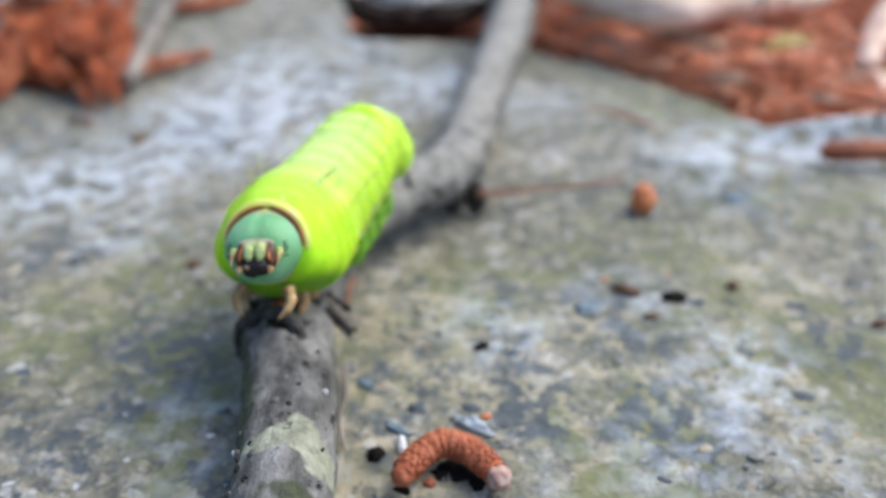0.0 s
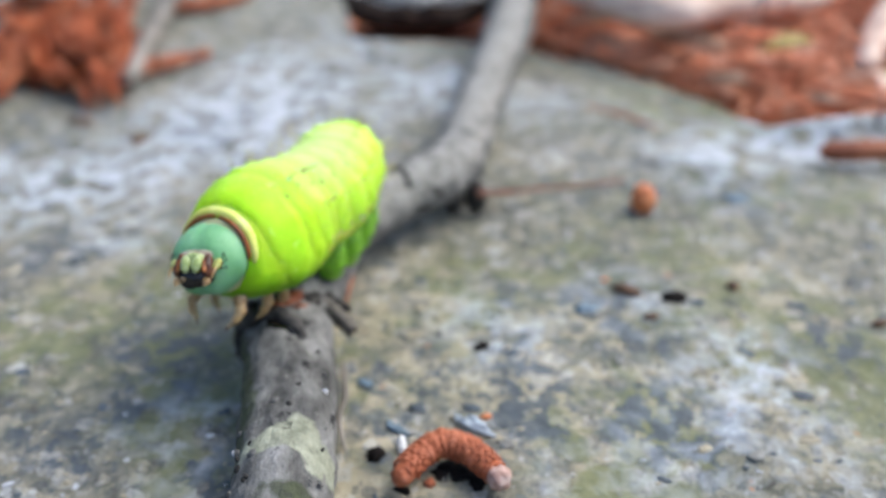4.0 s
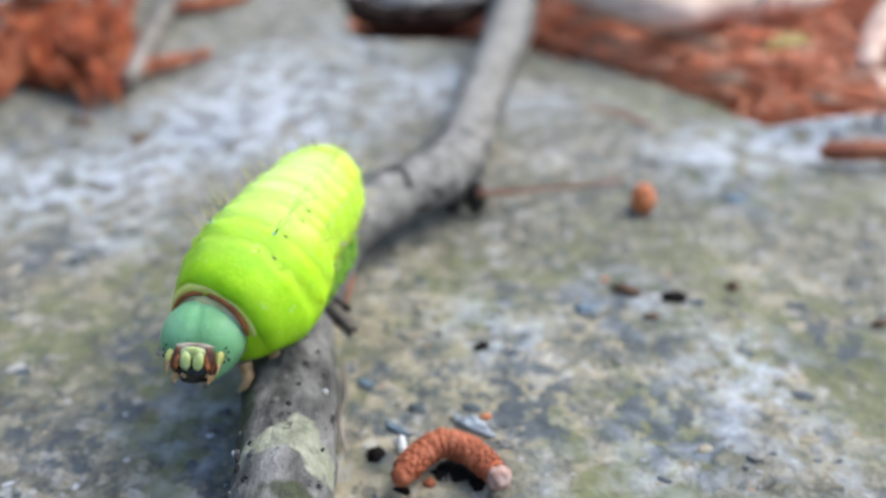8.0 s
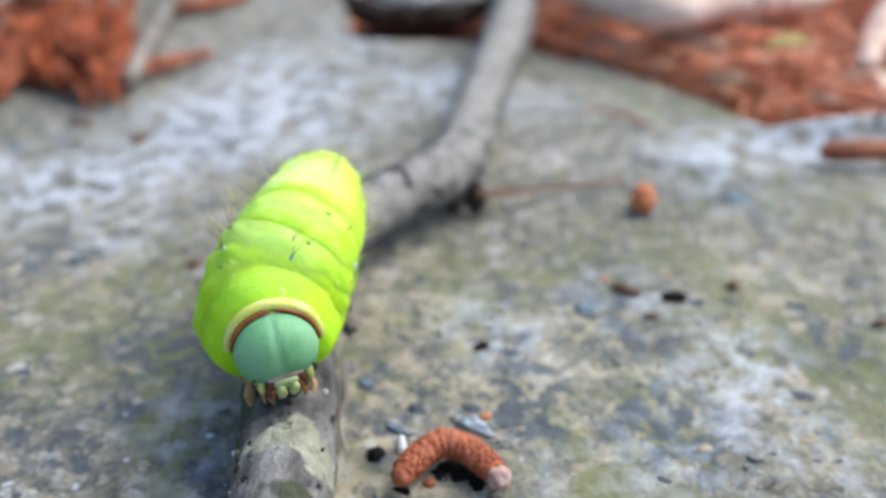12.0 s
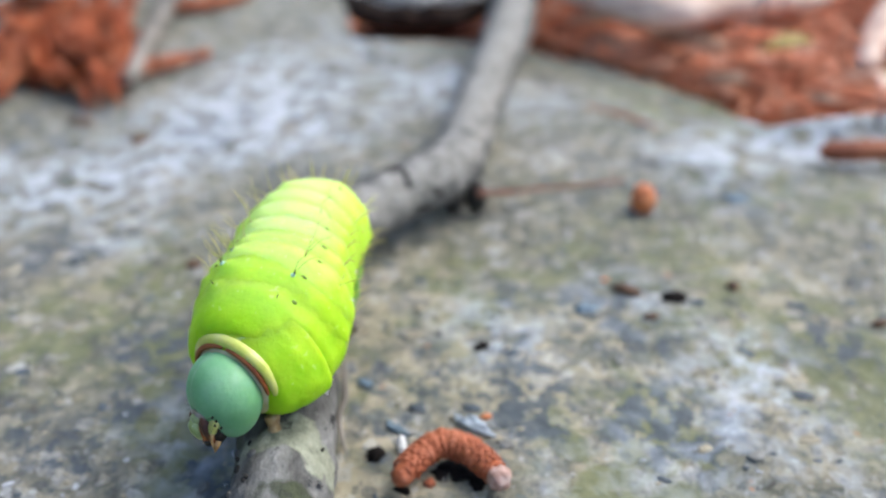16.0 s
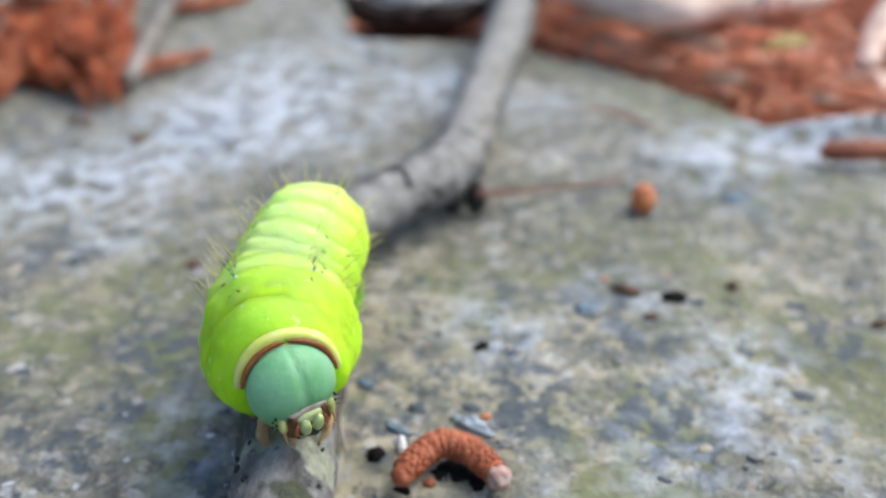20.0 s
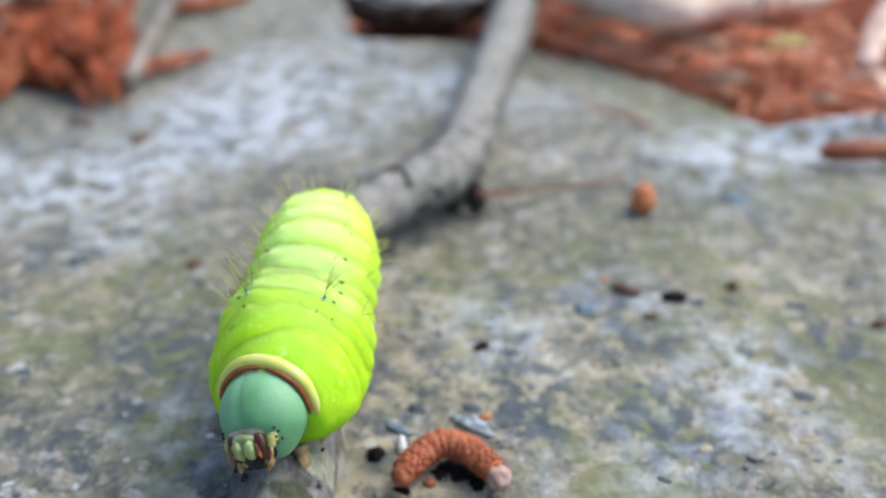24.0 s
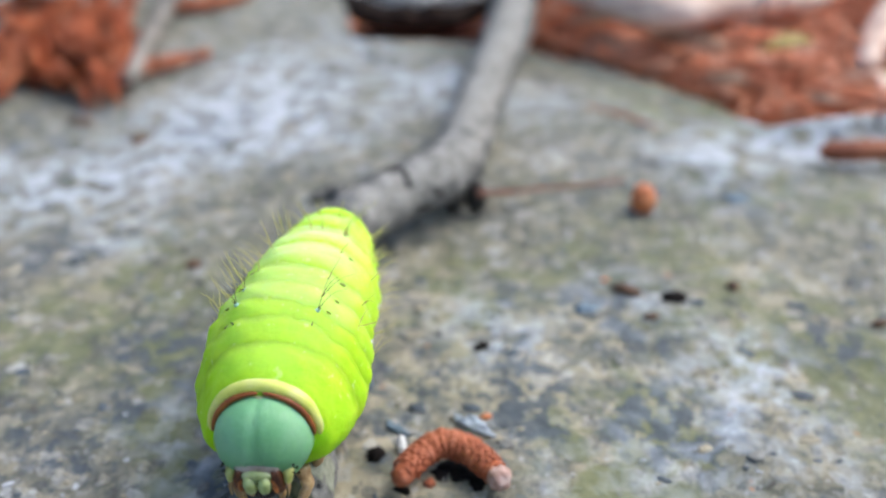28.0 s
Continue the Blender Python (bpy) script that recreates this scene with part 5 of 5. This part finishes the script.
THIN_SPRIGS = [sprig_mesh(20 + k, *spec) for k, spec in enumerate(((20, 64, 22, 0.6), (24, 74, 24, 0.6), (16, 50, 28, 0.65), (28, 84, 22, 0.55), (13, 40, 26, 0.6), (22, 66, 34, 0.6)))]


def sprig(a, b2, label, group, pick=0, roll=0.0, kinds=None):
    """A dead sprig from a to b2 (millimetres)."""
    a, b2 = mm(a), mm(b2)
    size = (b2 - a).length / (MM * (20, 24, 16, 28, 13, 22)[pick])
    ob = thing("dead_sprig", label, "sprig", frame_of(a, b2 - a, roll=roll), group)
    stem, needles = (kinds or SPRIGS)[pick]
    ob.scale = (size, 1, 1)
    part("stem", stem, ob)
    part("needles", needles, ob, "rust-red dried needles")


SLIM_SPRIGS = [sprig_mesh(40 + k, *spec) for k, spec in enumerate(((20, 66, 24, 1.0, DARK_NEEDLE), (24, 76, 26, 1.0, DARK_NEEDLE), (16, 52, 28, 1.05, DARK_NEEDLE), (28, 86, 24, 0.95, DARK_NEEDLE), (13, 42, 28, 1.0, DARK_NEEDLE), (22, 70, 30, 1.0, DARK_NEEDLE)))]
LEFT = "dead sprigs on the slab"
TXT = "rust-red dead conifer sprig lying on the slab"
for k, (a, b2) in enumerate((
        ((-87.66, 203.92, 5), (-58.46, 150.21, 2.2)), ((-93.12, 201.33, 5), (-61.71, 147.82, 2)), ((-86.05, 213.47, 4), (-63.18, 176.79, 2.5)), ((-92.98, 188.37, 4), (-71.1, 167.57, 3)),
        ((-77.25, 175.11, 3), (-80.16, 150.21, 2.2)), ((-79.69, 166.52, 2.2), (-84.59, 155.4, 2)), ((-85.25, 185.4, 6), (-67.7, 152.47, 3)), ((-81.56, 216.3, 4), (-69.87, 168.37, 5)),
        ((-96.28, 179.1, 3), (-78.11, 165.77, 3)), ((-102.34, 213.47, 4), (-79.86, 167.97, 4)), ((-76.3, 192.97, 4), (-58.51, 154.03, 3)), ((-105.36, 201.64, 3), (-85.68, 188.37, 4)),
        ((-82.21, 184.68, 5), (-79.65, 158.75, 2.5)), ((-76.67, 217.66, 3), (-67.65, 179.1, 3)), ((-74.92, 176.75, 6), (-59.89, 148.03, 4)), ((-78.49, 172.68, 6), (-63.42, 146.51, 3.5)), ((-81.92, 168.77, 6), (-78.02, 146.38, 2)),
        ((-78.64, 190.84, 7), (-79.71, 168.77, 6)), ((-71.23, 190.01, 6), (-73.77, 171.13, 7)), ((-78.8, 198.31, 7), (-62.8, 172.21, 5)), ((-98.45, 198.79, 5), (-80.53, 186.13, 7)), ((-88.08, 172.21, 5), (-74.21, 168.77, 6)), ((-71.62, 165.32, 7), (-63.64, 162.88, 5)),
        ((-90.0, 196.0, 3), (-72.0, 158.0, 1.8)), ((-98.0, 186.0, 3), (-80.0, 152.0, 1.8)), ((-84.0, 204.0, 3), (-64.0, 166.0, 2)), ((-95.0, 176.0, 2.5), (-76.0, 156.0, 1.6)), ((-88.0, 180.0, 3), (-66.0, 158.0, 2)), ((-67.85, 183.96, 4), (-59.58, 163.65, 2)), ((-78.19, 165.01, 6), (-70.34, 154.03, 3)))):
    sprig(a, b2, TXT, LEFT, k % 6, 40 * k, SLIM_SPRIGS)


def litter_right():
    """Rusty sprigs heaped on the soil behind the slab's right rim."""
    rng = random.Random(21)
    count = 0
    while count < 290:
        x, y = rng.triangular(14, 175, 60), rng.triangular(130, 285, 185)
        edge = rim(x)
        if y < edge + 0.5 or x < 16 + (y - 180) * 0.05:
            continue
        count += 1
        ang = radians(rng.gauss(-14, 30) + rng.choice((0, 180)))
        ln = rng.uniform(14, 26)
        z0 = -7.4 + mound(x, y) + rng.random() * 2.2
        c = Vector((x, y, z0))
        d = Vector((math.cos(ang) * ln / 2, math.sin(ang) * ln / 2, rng.uniform(-1.5, 1.5)))
        if (c - d).y < rim((c - d).x) + 1 or (c + d).y < rim((c + d).x) + 1:
            d *= 0.45
        sprig(c - d, c + d, "rust-red dead conifer sprig in the litter behind the slab", "dead sprigs in the litter", rng.randrange(6), rng.uniform(0, 360), THIN_SPRIGS)


litter_right()


def loose_needles():
    """The uncountable bed of broken needles between the sprigs."""
    rng = random.Random(8)
    bits = []
    while len(bits) < 8000:
        x, y = rng.triangular(14, 230, 50), rng.triangular(130, 380, 170)
        if y < rim(x) + 0.5 or x < 16 + (y - 180) * 0.05:
            continue
        a = rng.uniform(0, math.tau)
        ln = rng.uniform(2.5, 6)
        z = -8.4 + mound(x, y) + rng.random() * 2.0
        d = Vector((math.cos(a) * ln, math.sin(a) * ln, rng.uniform(-0.8, 0.8)))
        c = Vector((x, y, z))
        bits.append(tube([(c - d) * MM, (c + Vector((0, 0, 0.5))) * MM, (c + d) * MM], [0.3 * MM, 0.42 * MM, 0.1 * MM], 4, 4))
    ob = new("needle_litter", mesh_from("needle_litter", *joined(bits), NEEDLE))
    tagged(ob, "bed of rust-red broken conifer needles on the soil", "litter", kind="stuff")


loose_needles()


def build_leaf(p):
    """A small curled yellow-green leaf scrap."""
    verts, faces = [], []
    n, m = 14, 7
    for i in range(n + 1):
        u = i / n
        w = 2.0 * math.sin(math.pi * min(1, u * 0.95 + 0.03)) ** 0.8
        for j in range(m):
            s = -1 + 2 * j / (m - 1)
            verts.append(Vector((-4.5 + 9 * u, s * w, 0.8 * s * s + 1.2 * math.sin(2.5 * u) + 0.2 * noise.noise(Vector((u * 4, s * 2, 0))))) * MM)
    for i in range(n):
        for j in range(m - 1):
            a = i * m + j
            faces.append((a, a + m, a + m + 1, a + 1))
    ob = thing("leaf_scrap", "small yellow-green leaf scrap on the rusty litter", "leaf", Matrix.Translation(mm(p)) @ pose(0, 0, 0, 12, 0, 15))
    blade = part("blade", (verts, faces, LEAF_YG), ob)
    thick = blade.modifiers.new("thickness", "SOLIDIFY")
    thick.thickness = 0.25 * MM
    part("midrib", (*tube([Vector(q) * MM for q in ((-5.5, 0, 0.1), (-2, 0, 0.9), (2, 0, 1.2), (4.4, 0, 0.7))], [0.25 * MM, 0.2 * MM, 0.16 * MM, 0.06 * MM], 6, 16), LEAF_YG), ob)


build_leaf((62.07, 154.40, 7.5))


# ---- grains set in the slab's weathered face ----
GRAIN_MATS = (GRAIN_WHITE, GRAIN_SLATE, GRAIN_SAND, GRAIN_GREY)


def grain_spot(rng):
    v = rng.random() ** 1.5
    y = 32 + 115 * v
    return rng.uniform(-0.62, 0.62) * (y + 25), y, v


def grains():
    rng = random.Random(31)
    shapes = [[mesh_from("grain", *blob(1 * MM, 0.62 * MM, 0.16 * MM, 0.7, 1.9, s * 3.7 + 9 * g, 6, 11), m) for s in range(5)] for g, m in enumerate(GRAIN_MATS)]
    for k in range(300):
        x, y, v = grain_spot(rng)
        g = rng.choices((0, 1, 2, 3), (0.1, 0.4, 0.26, 0.24))[0]
        ob = new("grain", rng.choice(shapes[g]))
        ob.parent = slab
        s = rng.uniform(0.4, 1.25) * (0.8 + 0.4 * v) * (0.6 if g == 0 else 1.0)
        ob.matrix_basis = Matrix.Translation(on_slab((x, y, 0), 0.0)) @ pose(0, 0, 0, rng.uniform(-9, 9), rng.uniform(-9, 9), rng.gauss(0, 40)) @ Matrix.Diagonal((s, s, s, 1))
    for g, m in enumerate(GRAIN_MATS):
        bits = []
        for k in range((90, 420, 320, 420)[g]):
            x, y, v = grain_spot(rng)
            s = rng.uniform(0.12, 0.45)
            c = on_slab((x, y, 0), 0.0)
            vs, fs = blob(s * MM, s * 0.7 * MM, s * 0.3 * MM, 0.6, 1.9, k * 1.7, 4, 6)
            bits.append(([q + c for q in vs], fs))
        tagged(new("grit", mesh_from("grit", *joined(bits), m)), ("fine white grit", "fine slate-blue grit", "fine sandy grit", "fine grey grit")[g] + " set in the stone slab", "grit", kind="stuff")


grains()


motions()
